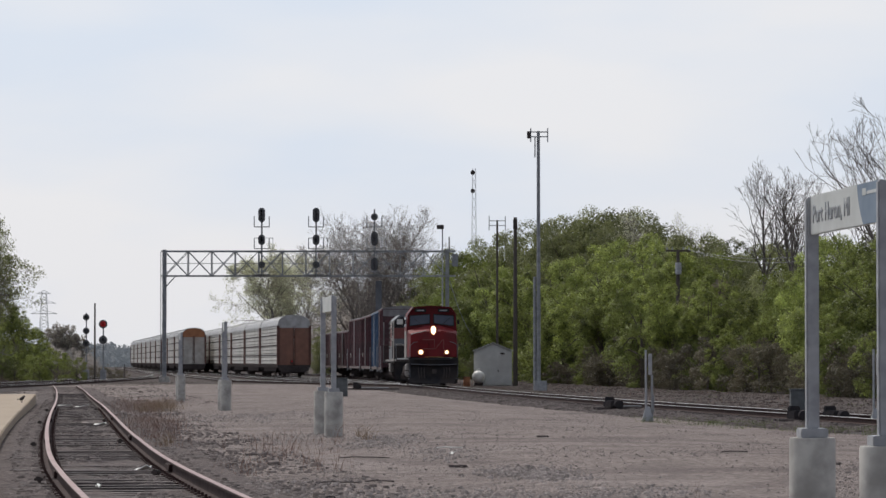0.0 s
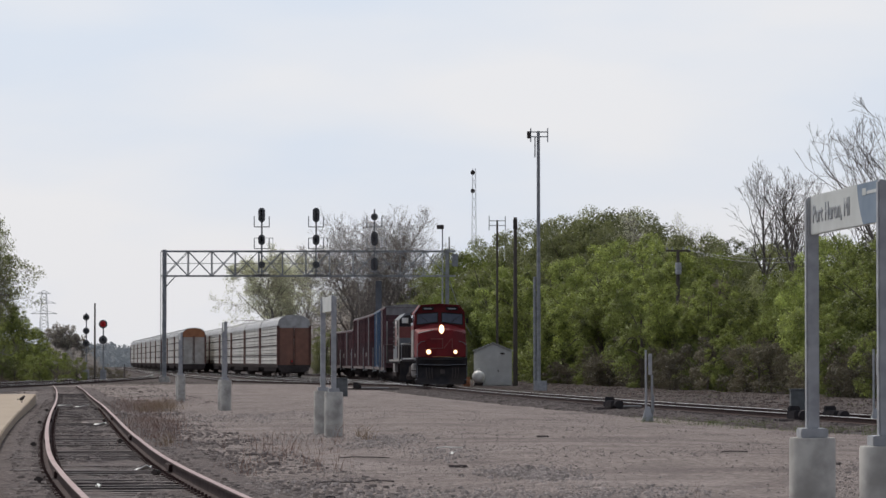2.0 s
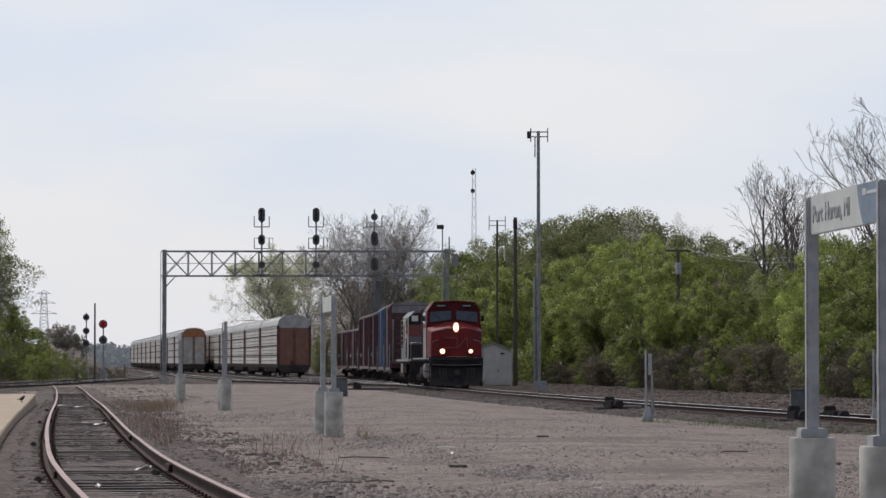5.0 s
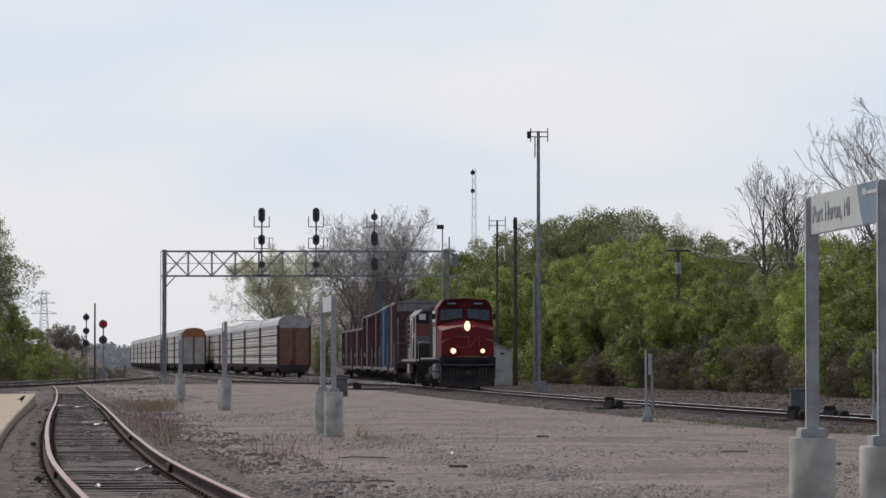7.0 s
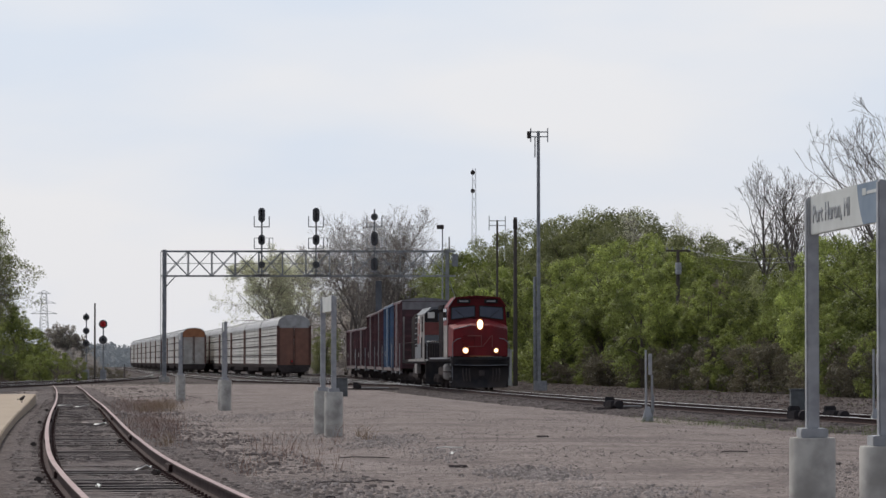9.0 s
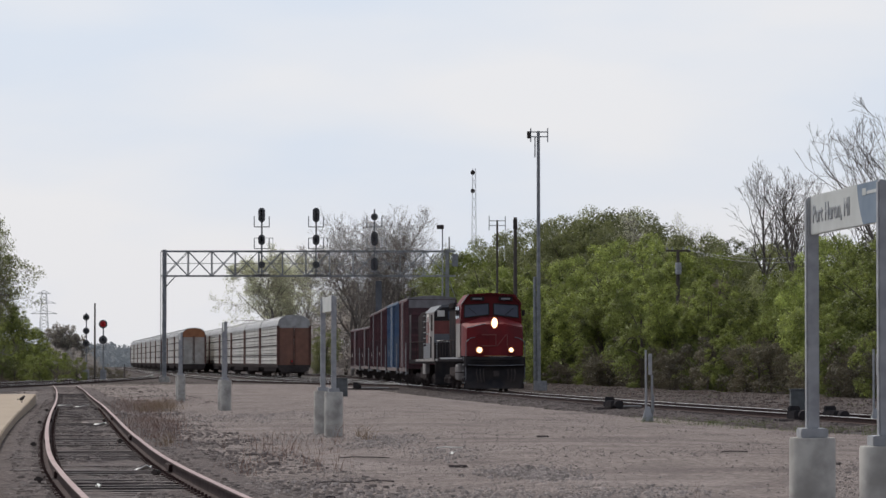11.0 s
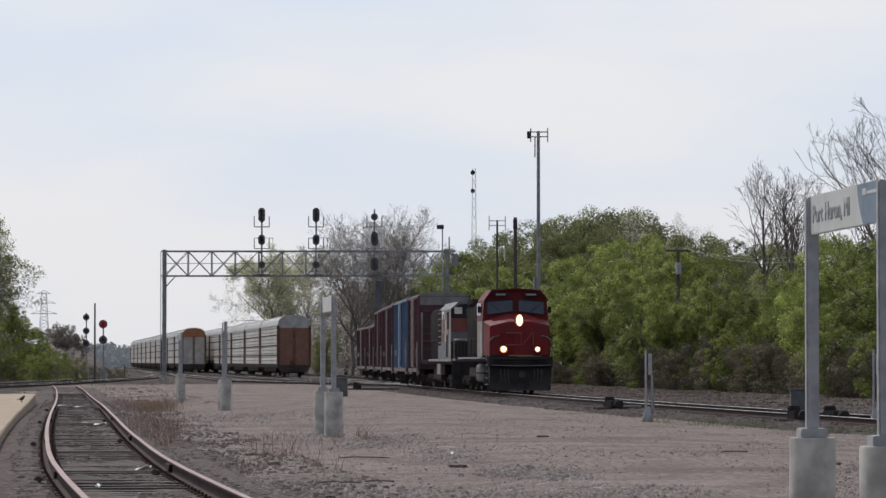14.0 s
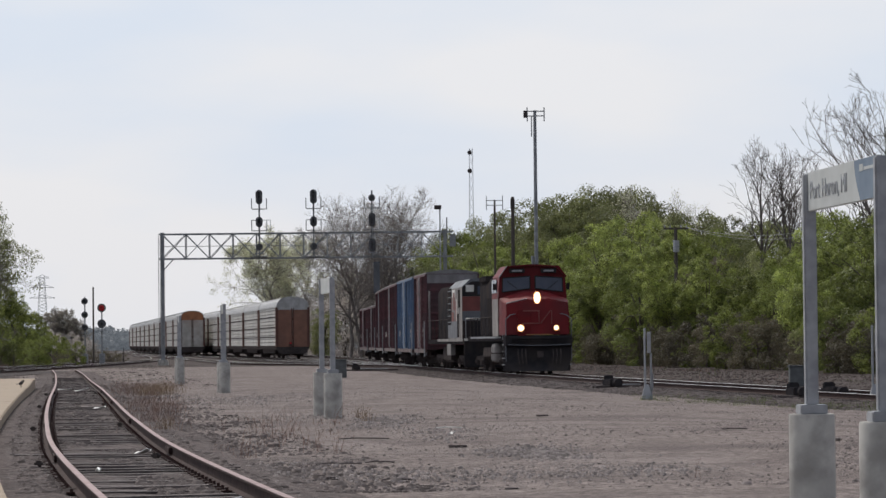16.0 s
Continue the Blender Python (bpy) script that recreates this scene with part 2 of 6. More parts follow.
M_LEAFY = leaf_mat("yellow_green_leaves", (0.12, 0.15, 0.04), (0.37, 0.42, 0.115), (0.21, 0.25, 0.07), 0.45, 0.6, 0.5)
M_TWIGBUD = leaf_mat("grey_buds", (0.32, 0.29, 0.25), (0.48, 0.44, 0.38), (0.40, 0.37, 0.30), 0.5)
M_BRUSH = leaf_mat("brown_brush", (0.085, 0.075, 0.055), (0.19, 0.155, 0.11), (0.125, 0.115, 0.07), 0.4)
# distance haze over the far woods, put into their colour and a faint glow
M_FARHAZE = mat("hazed_woods", (0.15, 0.15, 0.15), (0.19, 0.19, 0.18), 0.05, 0.95, bump=0, emit=(0.085, 0.098, 0.115), power=0.8)
M_WOODS = leaf_mat("leafless_woods", (0.36, 0.325, 0.30), (0.52, 0.475, 0.44), (0.44, 0.40, 0.37), 0.5)
M_SIGN = mat("sign_grey", (0.50, 0.52, 0.51), (0.45, 0.47, 0.46), 4.0, 0.5, bump=0)
M_SIGNBLUE = mat("sign_blue", (0.13, 0.19, 0.265), (0.11, 0.165, 0.235), 4.0, 0.5, bump=0)
M_LETTER = mat("sign_letter_grey", (0.34, 0.36, 0.385), None, 4.0, 0.5, bump=0)
M_GRASSDRY = mat("dry_weeds", (0.27, 0.175, 0.14), (0.19, 0.12, 0.10), 5.0, 0.95, bump=0)
M_GRASS = mat("grass_blades", (0.10, 0.14, 0.035), (0.15, 0.17, 0.06), 3.0, 0.9, bump=0)
M_SHED = mat("shed_white_metal", (0.56, 0.56, 0.55), (0.47, 0.47, 0.46), 2.0, 0.6, bump=0.05, coarse=0.6, c3=(0.48, 0.47, 0.45))
M_WOODPOLE = mat("weathered_pole", (0.10, 0.085, 0.075), (0.065, 0.055, 0.05), 7.0, 0.95, bump=0.3, stretch=(6, 6, 0.6))
M_SIGNAL = mat("signal_black", (0.15, 0.15, 0.16), (0.115, 0.115, 0.122), 4.0, 0.7, spec=0.3)
M_CABINET = mat("dull_grey_cabinet", (0.13, 0.14, 0.145), (0.10, 0.105, 0.11), 4.0, 0.8, spec=0.2)
M_PANEL = mat("dirty_white_panel", (0.29, 0.27, 0.255), (0.21, 0.195, 0.19), 1.5, 0.8, bump=0.05, coarse=0.5, c3=(0.15, 0.14, 0.14))
M_OLDRED = mat("faded_red_paint", (0.19, 0.055, 0.05), (0.14, 0.045, 0.042), 2.0, 0.75, bump=0.05)
M_CARROOF = mat("weathered_car_roof", (0.25, 0.24, 0.255), (0.18, 0.172, 0.18), 2.0, 0.65, 0.2, bump=0.05)
M_SLATE = mat("slate_paint", (0.14, 0.15, 0.17), None, 2.0, 0.7)
M_LITTER = mat("white_litter", (0.75, 0.74, 0.72), None, 9.0, 0.7)


# ---- mesh building ----
class Mesh:
    """Collects boxes, tubes and lofted rings into one mesh."""

    def __init__(self):
        self.v, self.f = [], []

    def add(self, verts, faces):
        o = len(self.v)
        self.v += [tuple(p) for p in verts]
        self.f += [tuple(o + i for i in q) for q in faces]
        return self

    def box(self, c, s, rz=0.0, m=None, taper=1.0):
        hx, hy, hz = s[0] / 2, s[1] / 2, s[2] / 2
        ps = [Vector((x * (taper if z > 0 else 1), y * (taper if z > 0 else 1), z)) for z in (-hz, hz) for x, y in ((-hx, -hy), (hx, -hy), (hx, hy), (-hx, hy))]
        r = m or Matrix.Rotation(radians(rz), 4, "Z")
        return self.add([r @ p + Vector(c) for p in ps], [(3, 2, 1, 0), (4, 5, 6, 7), (0, 1, 5, 4), (1, 2, 6, 5), (2, 3, 7, 6), (3, 0, 4, 7)])

    def tube(self, a, b, r0, r1=None, n=10, cap=True):
        a, b, r1 = Vector(a), Vector(b), r0 if r1 is None else r1
        d = (b - a).normalized()
        u = d.orthogonal().normalized()
        w = d.cross(u)
        ring = [u * math.cos(2 * math.pi * i / n) + w * math.sin(2 * math.pi * i / n) for i in range(n)]
        fs = [(i, (i + 1) % n, n + (i + 1) % n, n + i) for i in range(n)]
        if cap:
            fs += [tuple(range(n - 1, -1, -1)), tuple(range(n, 2 * n))]
        return self.add([a + p * r0 for p in ring] + [b + p * r1 for p in ring], fs)

    def line(self, pts, r, n=6):
        for a, b in zip(pts, pts[1:]):
            self.tube(a, b, r, n=n)
        return self

    def loft(self, rings, cap=True, closed=True):
        n = len(rings[0])
        fs = []
        for k in range(len(rings) - 1):
            for i in range(n if closed else n - 1):
                j = (i + 1) % n
                fs.append((k * n + i, k * n + j, (k + 1) * n + j, (k + 1) * n + i))
        if cap and closed:
            fs += [tuple(range(n - 1, -1, -1)), tuple((len(rings) - 1) * n + i for i in range(n))]
        return self.add([p for r in rings for p in r], fs)

    def ball(self, c, r, n=10, squash=1.0):
        c = Vector(c)
        k = n // 2
        rings = [[c + Vector((r * math.sin(math.pi * j / k) * math.cos(2 * math.pi * i / n), r * math.sin(math.pi * j / k) * math.sin(2 * math.pi * i / n), -r * squash * math.cos(math.pi * j / k))) for i in range(n)] for j in range(1, k)]
        return self.loft(rings)

    def data(self, name, material, bevel=0.0, smooth=True):
        me = bpy.data.meshes.new(name)
        me.from_pydata(self.v, [], self.f)
        bm = bmesh.new()
        bm.from_mesh(me)
        if bevel:
            es = [e for e in bm.edges if len(e.link_faces) == 2 and e.calc_face_angle(0) > 0.6]
            bmesh.ops.bevel(bm, geom=es, offset=bevel, segments=2, affect="EDGES", clamp_overlap=True)
        bmesh.ops.recalc_face_normals(bm, faces=bm.faces)
        bm.to_mesh(me)
        bm.free()
        if smooth:
            me.shade_smooth()
            me.set_sharp_from_angle(angle=radians(38))
        me.materials.append(material)
        return me


def part(name, m, material, parent=None, label="", bevel=0.0, at=None):
    """One mesh object under a thing or a part."""
    ob = new(name, m if isinstance(m, bpy.types.Mesh) else m.data(name, material, bevel))
    ob.parent = parent
    if at is not None:
        ob.matrix_basis = at
    return tagged(ob, label) if label else ob


def thing(name, at, label, category, group="", kind=""):
    ob = new(name)
    ob.empty_display_size = 0.2
    ob.matrix_basis = at
    return tagged(ob, label, category, group, kind)


def raw(name, verts, faces, material, smooth=False):
    """A large mesh from arrays."""
    me = bpy.data.meshes.new(name)
    verts, faces = np.asarray(verts, "f"), np.asarray(faces, "i")
    k = faces.shape[1]
    me.vertices.add(len(verts))
    me.vertices.foreach_set("co", verts.ravel())
    me.loops.add(faces.size)
    me.loops.foreach_set("vertex_index", faces.ravel())
    me.polygons.add(len(faces))
    me.polygons.foreach_set("loop_start", np.arange(0, faces.size, k, dtype="i"))
    me.update(calc_edges=True)
    me.validate()
    if smooth:
        me.shade_smooth()
    me.materials.append(material)
    return me


# ---- plan: tracks as lateral place x for each distance y ----
def ease(t):
    t = min(1.0, max(0.0, t))
    return t * t * (3 - 2 * t)


def x_main(y):
    u = y * 3500 / F
    if u <= 150:
        return 2.45 - 0.155 * (u - 100) + 0.0008 * (u - 100) ** 2
    d, s = u - 150, -0.075
    k = (-0.19 - s) / 60
    x0 = 2.45 - 7.75 + 2.0
    return x0 + s * d + 0.5 * k * d * d if d < 60 else x0 + s * 60 + 0.5 * k * 3600 - 0.19 * (d - 60)


def x_rack_a(y):
    """The nearer autorack string's track, that leaves the main by a turnout."""
    far = -14.3 - 0.117 * (y - 326)
    return x_main(y) + (far - x_main(y)) * ease((y - 190) / 110)


def x_rack_b(y):
    far = -18.5 - 0.117 * (y - 326)
    return x_rack_a(y) + (far - x_rack_a(y)) * ease((y - 205) / 110)


def x_rack_c(y):
    far = -23.2 - 0.117 * (y - 326)
    return x_rack_b(y) + (far - x_rack_b(y)) * ease((y - 215) / 70)


SPUR = [(0, 2.55), (16, -0.15), (31.7, -2.57), (43.9, -4.29), (56.9, -5.88), (81.6, -8.69), (108, -11.6), (157.5, -17.16), (190, -20.9), (224, -25.0)]


def spline(tab):
    """A smooth curve through a few known places."""
    ys, xs = np.array([p[0] for p in tab], float), np.array([p[1] for p in tab], float)
    g = np.gradient(xs, ys)

    def at(y):
        if y <= ys[0]:
            return float(xs[0] + g[0] * (y - ys[0]))
        if y >= ys[-1]:
            return float(xs[-1] + g[-1] * (y - ys[-1]))
        i = int(np.searchsorted(ys, y) - 1)
        h = ys[i + 1] - ys[i]
        t = (y - ys[i]) / h
        return float((2 * t ** 3 - 3 * t * t + 1) * xs[i] + (t ** 3 - 2 * t * t + t) * h * g[i] + (-2 * t ** 3 + 3 * t * t) * xs[i + 1] + (t ** 3 - t * t) * h * g[i + 1])
    return at


x_spur = spline(SPUR)
x_yard = spline([(140, -29.8), (207, -27.9), (250, -27.3), (300, -27.6), (350, -29.6), (400, -33.6), (480, -43)])
x_lead = spline([(140, -34.0), (230, -31.8), (309, -33.0), (400, -39.0), (480, -48.5)])


def ground_z(x, y):
    low = 0.25 * ease((y - 80) / 70)
    if y < 230:
        k = ease((abs(x - x_spur(y)) - 2.5) / 6)
        low = low * k + (0.0 - (spur_z(y) - 0.165)) * (1 - k)
    return -max(low, 0.30 * ease((x - x_main(y) + 13) / 9.5))


RAIL_Z = -0.09                    # main line rail heads


def spur_z(y):
    """Rail heads of the spur, which falls away towards the yard."""
    return 0.12 - 0.30 * ease((y - 70) / 95)



class Path:
    """Arc length along a track, from y0 outward."""

    def __init__(self, fx, y0, y1):
        self.y = np.arange(y0, y1, 0.5)
        self.x = np.array([fx(v) for v in self.y])
        self.s = np.concatenate([[0], np.cumsum(np.hypot(np.diff(self.x), np.diff(self.y)))])

    def at(self, s):
        return Vector((float(np.interp(s, self.s, self.x)), float(np.interp(s, self.s, self.y)), 0))

    def s_of(self, y):
        return float(np.interp(y, self.y, self.s))

    def car(self, s, z, half):
        """The pose of a vehicle whose middle is at s: its own +y looks towards the camera's end."""
        a, b = self.at(s - half), self.at(s + half)
        d = (a - b).normalized()
        mid = (a + b) / 2
        return Matrix.LocRotScale((mid.x, mid.y, z), Euler((0, 0, math.atan2(-d.x, d.y))), None)


MAIN = Path(x_main, 40, 900)


# ---- ground ----
def build_ground():
    ys = np.concatenate([np.arange(-40, 30, 2.5), np.arange(30, 200, 1.5), np.arange(200, 420, 6), [450, 520, 650, 900, 1400, 2400, 4500]])
    xs = np.concatenate([[-2500, -1200, -500, -200, -100, -70], np.arange(-50, 45, 1.0), [55, 80, 150, 400, 1200, 2500]])
    vs = []
    for y in ys:
        for x in xs:
            z = ground_z(x, y)
            if 25 < y < 200 and -30 < x < 30:
                z += 0.035 * noise.noise((x * 0.35, y * 0.2, 3)) + 0.012 * noise.noise((x * 1.7, y * 0.9, 7))
            vs.append((x, y, z - 0.02))
    n = len(xs)
    fs = [(j * n + i, j * n + i + 1, (j + 1) * n + i + 1, (j + 1) * n + i) for j in range(len(ys) - 1) for i in range(n - 1)]
    me = raw("ground", vs, fs, M_GRAVEL, True)
    me.materials.append(M_DIRT)
    kind = []
    for f in fs:
        x, y = (vs[f[0]][0] + vs[f[2]][0]) / 2, (vs[f[0]][1] + vs[f[2]][1]) / 2
        beyond = x > x_main(y) - 2.6 or y > 250 or x < x_spur(min(y, 230)) - 3
        kind.append(1 if beyond else 0)
    me.polygons.foreach_set("material_index", np.array(kind, "i"))
    ob = new("ground", me)
    tagged(ob, "flat pale brown gravel lot with tyre tracks and weeds", "ground", kind="structure")


build_ground()


# ---- tracks ----
RAIL_PROFILE = [(-0.065, 0), (0.065, 0), (0.065, 0.012), (0.012, 0.03), (0.012, 0.12), (0.036, 0.135), (0.036, 0.155), (-0.036, 0.155), (-0.036, 0.135), (-0.012, 0.12), (-0.012, 0.03), (-0.065, 0.012)]


def along(fx, y0, y1, step, off, z, profile):
    """Rings of a profile swept along a track at a side offset."""
    rings = []
    y = y0
    while y <= y1 + 1e-6:
        dx = (fx(y + 0.5) - fx(y - 0.5))
        d = math.hypot(dx, 1)
        nx, ny = 1 / d, -dx / d
        zz = z(y) if callable(z) else z
        rings.append([(fx(y) + nx * (off + p), y + ny * (off + p), zz + q) for p, q in profile])
        y += step
    return rings


def track(label, fx, y0, y1, head, step, ties_to, top, ballast=None, tie_w=0.23, sink=(-0.012, 0.008), bed=None):
    head_z = head if callable(head) else (lambda y: head)
    t = tagged(new("railway_track"), label, "railway track", "railway tracks", "structure")
    for off in (-0.7535, 0.7535):
        part("rail", Mesh().loft(along(fx, y0, y1, step, off, lambda y: head_z(y) - 0.155, RAIL_PROFILE)), M_RAIL, t)
        cap = [(-0.034, 0.1555), (0.034, 0.1555), (0.032, 0.1615), (-0.032, 0.1615)]
        part("rail_head", Mesh().loft(along(fx, y0, y1, step, off, lambda y: head_z(y) - 0.155, cap)), top, t, "worn rail head")
    if ballast:
        w, zb = ballast
        prof = [(-w - 1.3, zb - head_z(y0) + 0.155 - 0.02), (-w, -0.04), (w, -0.04), (w + 1.3, zb - head_z(y0) + 0.155 - 0.02)]
        part("ballast_bed", Mesh().loft(along(fx, y0, y1, max(2.0, step), 0, lambda y: head_z(y) - 0.155, prof), cap=False, closed=False), M_BALLAST, t, "grey crushed stone ballast")
    if bed:                                     # stone packed over the tie ends
        part("packed_bed", Mesh().loft(along(fx, y0, y1, 1.5, 0, lambda y: head_z(y) - 0.155, bed), cap=False, closed=False), M_CINDER, t, "dark cinders packed round the ties")
    me = Mesh().box((0, 0, 0), (2.55, tie_w, 0.17)).data("tie", M_TIE, 0.012)
    rng = random.Random(5)
    y = max(y0, 26.0)
    n = 0
    while y < ties_to:
        dx = fx(y + 0.5) - fx(y - 0.5)
        ob = part("tie", me, M_TIE, t, at=pose(fx(y) + rng.uniform(-0.05, 0.05), y, head_z(y) - 0.155 - 0.085 + rng.uniform(*sink), 0, rng.uniform(-0.4, 0.4), -math.degrees(math.atan(dx)) + rng.uniform(-1.2, 1.2)))
        y += 0.53 / math.hypot(1, dx) * rng.uniform(0.96, 1.04)
        n += 1
        if n >= 300:
            break
    return t


track("rusty curved spur with weathered wooden ties beside the platform", x_spur, -30, 224, spur_z, 2.0, 186, M_RAILTOP_OLD, sink=(-0.045, 0.012), bed=[(-2.4, -0.06), (-1.5, -0.01), (-1.02, 0.012), (-0.84, -0.025), (-0.4, -0.012), (0.0, -0.03), (0.4, -0.012), (0.84, -0.025), (1.02, 0.012), (1.5, -0.01), (2.4, -0.06)])
track("main line with polished rails on grey ballast", x_main, 60, 620, RAIL_Z, 4.0, 190, M_RAILTOP, (1.9, -0.30))
track("yard track curving off by a turnout under parked autoracks", x_rack_a, 192, 700, RAIL_Z - 0.006, 4.0, 192, M_RAILTOP, (1.9, -0.3))
track("outer yard track under parked autoracks", x_rack_b, 208, 900, RAIL_Z - 0.012, 4.0, 208, M_RAILTOP, (1.9, -0.3))
track("rusty outermost yard track", x_rack_c, 218, 700, RAIL_Z - 0.018, 4.0, 218, M_RAILTOP, (1.9, -0.3))
track("connecting track that the spur joins", x_yard, 140, 480, RAIL_Z - 0.024, 4.0, 140, M_RAILTOP, (1.7, -0.3))
track("lead track near the trees", x_lead, 140, 480, RAIL_Z - 0.03, 4.0, 140, M_RAILTOP, (1.7, -0.3))


# ---- platform ----
def build_platform():
    t = tagged(new("platform"), "tan concrete station platform along the spur", "platform", kind="structure")
    edges = [-30, -22, -14, -6, 2, 8, 14, 22, 30, 38, 46, 54, 62, 70, 78, 86, 94, 102, 110, 118, 126, 132.5]
    for a, b in zip(edges, edges[1:]):
        m = Mesh()
        b2 = b - 0.03
        ring = lambda v, z: [(x_spur(v) - 1.56, v, z), (x_spur(v) - 14, v, z)]
        r0, r1 = ring(a, 0.13), ring(b2, 0.13)
        l0, l1 = ring(a, -0.3), ring(b2, -0.3)
        m.add([*l0, *l1, *r0, *r1], [(0, 1, 3, 2), (4, 6, 7, 5), (0, 4, 5, 1), (2, 3, 7, 6), (0, 2, 6, 4), (1, 5, 7, 3)])
        part("slab", m, M_PLATFORM, t, bevel=0.02)
    return t


build_platform()


# ---- station signs on concrete bases ----
def station_sign(p_near, p_far, group):
    (xa, ya), (xb, yb) = p_near, p_far
    za, zb = ground_z(xa, ya) - 0.05, ground_z(xb, yb) - 0.05
    t = thing("station_sign", pose(0, 0, 0), "grey station name sign between two posts on round concrete footings", "station sign", group)
    d = Vector((xa - xb, ya - yb, 0)).normalized()
    rz = math.degrees(math.atan2(d.y, d.x))
    for x, y, z0 in ((xa, ya, za), (xb, yb, zb)):
        base = Mesh()
        n = 28
        prof = [(0.178, z0), (0.178, 0.80), (0.170, 0.815), (0.0, 0.815)]
        base.loft([[(x + r * math.cos(2 * math.pi * i / n), y + r * math.sin(2 * math.pi * i / n), z) for i in range(n)] for r, z in prof[:3]])
        part("footing", base, M_CONC, t, "round stained concrete footing")
        part("collar", Mesh().box((x, y, 0.85), (0.21, 0.21, 0.075), rz), M_GALV, t, bevel=0.008)
        part("post", Mesh().box((x, y, 1.77), (0.078, 0.10, 1.78), rz), M_GALV, t, "square grey metal post", bevel=0.012)
    mid = (Vector((xa, ya, 0)) + Vector((xb, yb, 0))) / 2
    length = (Vector((xa, ya, 0)) - Vector((xb, yb, 0))).length - 0.11
    board = part("board", Mesh().box((0, 0, 0), (length, 0.035, 0.30)), M_SIGN, t, "pale grey sign board", bevel=0.006, at=pose(mid.x, mid.y, 2.52, 0, 0, rz))
    return t, board, length


S1, BOARD, BLEN = station_sign((3.06, 23.5), (2.84, 26.1), "station signs")
station_sign((-2.1, 65.2), (-2.40, 67.8), "station signs")
station_sign((-6.86, 107.1), (-7.10, 109.7), "station signs")
station_sign((-11.42, 148.1), (-11.70, 150.7), "station signs")


def text(words, size, parent, at, material, name="lettering", label="", squeeze=1.0):
    c = bpy.data.curves.new(name, "FONT")
    c.body, c.size, c.extrude, c.align_x, c.align_y = words, size, 0.002, "LEFT", "CENTER"
    ob = new(name, c)
    me = bpy.data.meshes.new_from_object(ob.evaluated_get(bpy.context.evaluated_depsgraph_get()))
    bpy.data.objects.remove(ob)
    me.materials.clear()
    me.materials.append(material)
    return part(name, me, material, parent, label, at=at @ Matrix.Diagonal((squeeze, 1, 1, 1)))




def sign_face(board, length):
    """Blue field with a curved edge, name and a plain mark, on the side towards the spur."""
    n, y = 12, -0.021
    edge = [(length * 0.20 + 0.20 * (1 - math.cos(k / n * math.pi / 2)), 0.146 - 0.292 * k / n) for k in range(n + 1)]
    poly = [(p, y, q) for p, q in edge] + [(length / 2 - 0.004, y, -0.146), (length / 2 - 0.004, y, 0.146)]
    m = Mesh().add(poly + [(a, y + 0.003, c) for a, b, c in poly], [tuple(range(len(poly)))])
    part("blue_field", m, M_SIGNBLUE, board, "slate blue field with curved edge")
    at = -length / 2 + 0.09
    for word in ("Port", "Huron,", "MI"):
        ob = text(word, 0.2, board, pose(at, -0.021, 0.0, 90, 0, 0), M_LETTER, label="grey station name lettering", squeeze=1.1)
        at += max(v.co.x for v in ob.data.vertices) * 1.1 + 0.075
    part("mark", Mesh().box((length * 0.30, -0.023, 0.085), (0.12, 0.002, 0.05)).box((length * 0.40, -0.023, 0.075), (0.32, 0.002, 0.022)), M_SIGN, board, "plain pale mark")


# ---- trees ----
def leaf_quads(rng, centres, radii, count, size):
    """Small diamond leaves on the shells of many clumps."""
    pick = rng.choice(len(centres), count, p=radii ** 2 / (radii ** 2).sum())
    d = rng.normal(size=(count, 3))
    d /= np.linalg.norm(d, axis=1)[:, None]
    d[:, 2] = np.where((d[:, 2] < -0.3) & (rng.random(count) < 0.55), -d[:, 2] * 0.7, d[:, 2])
    p = centres[pick] + d * (radii[pick] * rng.uniform(0.6, 1.1, count) ** 0.7)[:, None] * np.array([1, 1, 1.05])
    nrm = d + rng.normal(size=(count, 3)) * 0.6
    nrm /= np.linalg.norm(nrm, axis=1)[:, None]
    u = np.cross(nrm, rng.normal(size=(count, 3)))
    u /= np.linalg.norm(u, axis=1)[:, None]
    w = np.cross(nrm, u)
    a = (size * rng.uniform(0.6, 1.35, count))[:, None]
    vs = np.stack([p - u * a, p + w * a * 0.55 + nrm * a * 0.12, p + u * a, p - w * a * 0.55 + nrm * a * 0.12], 1).reshape(-1, 3)
    return vs, np.arange(count * 4).reshape(-1, 4)


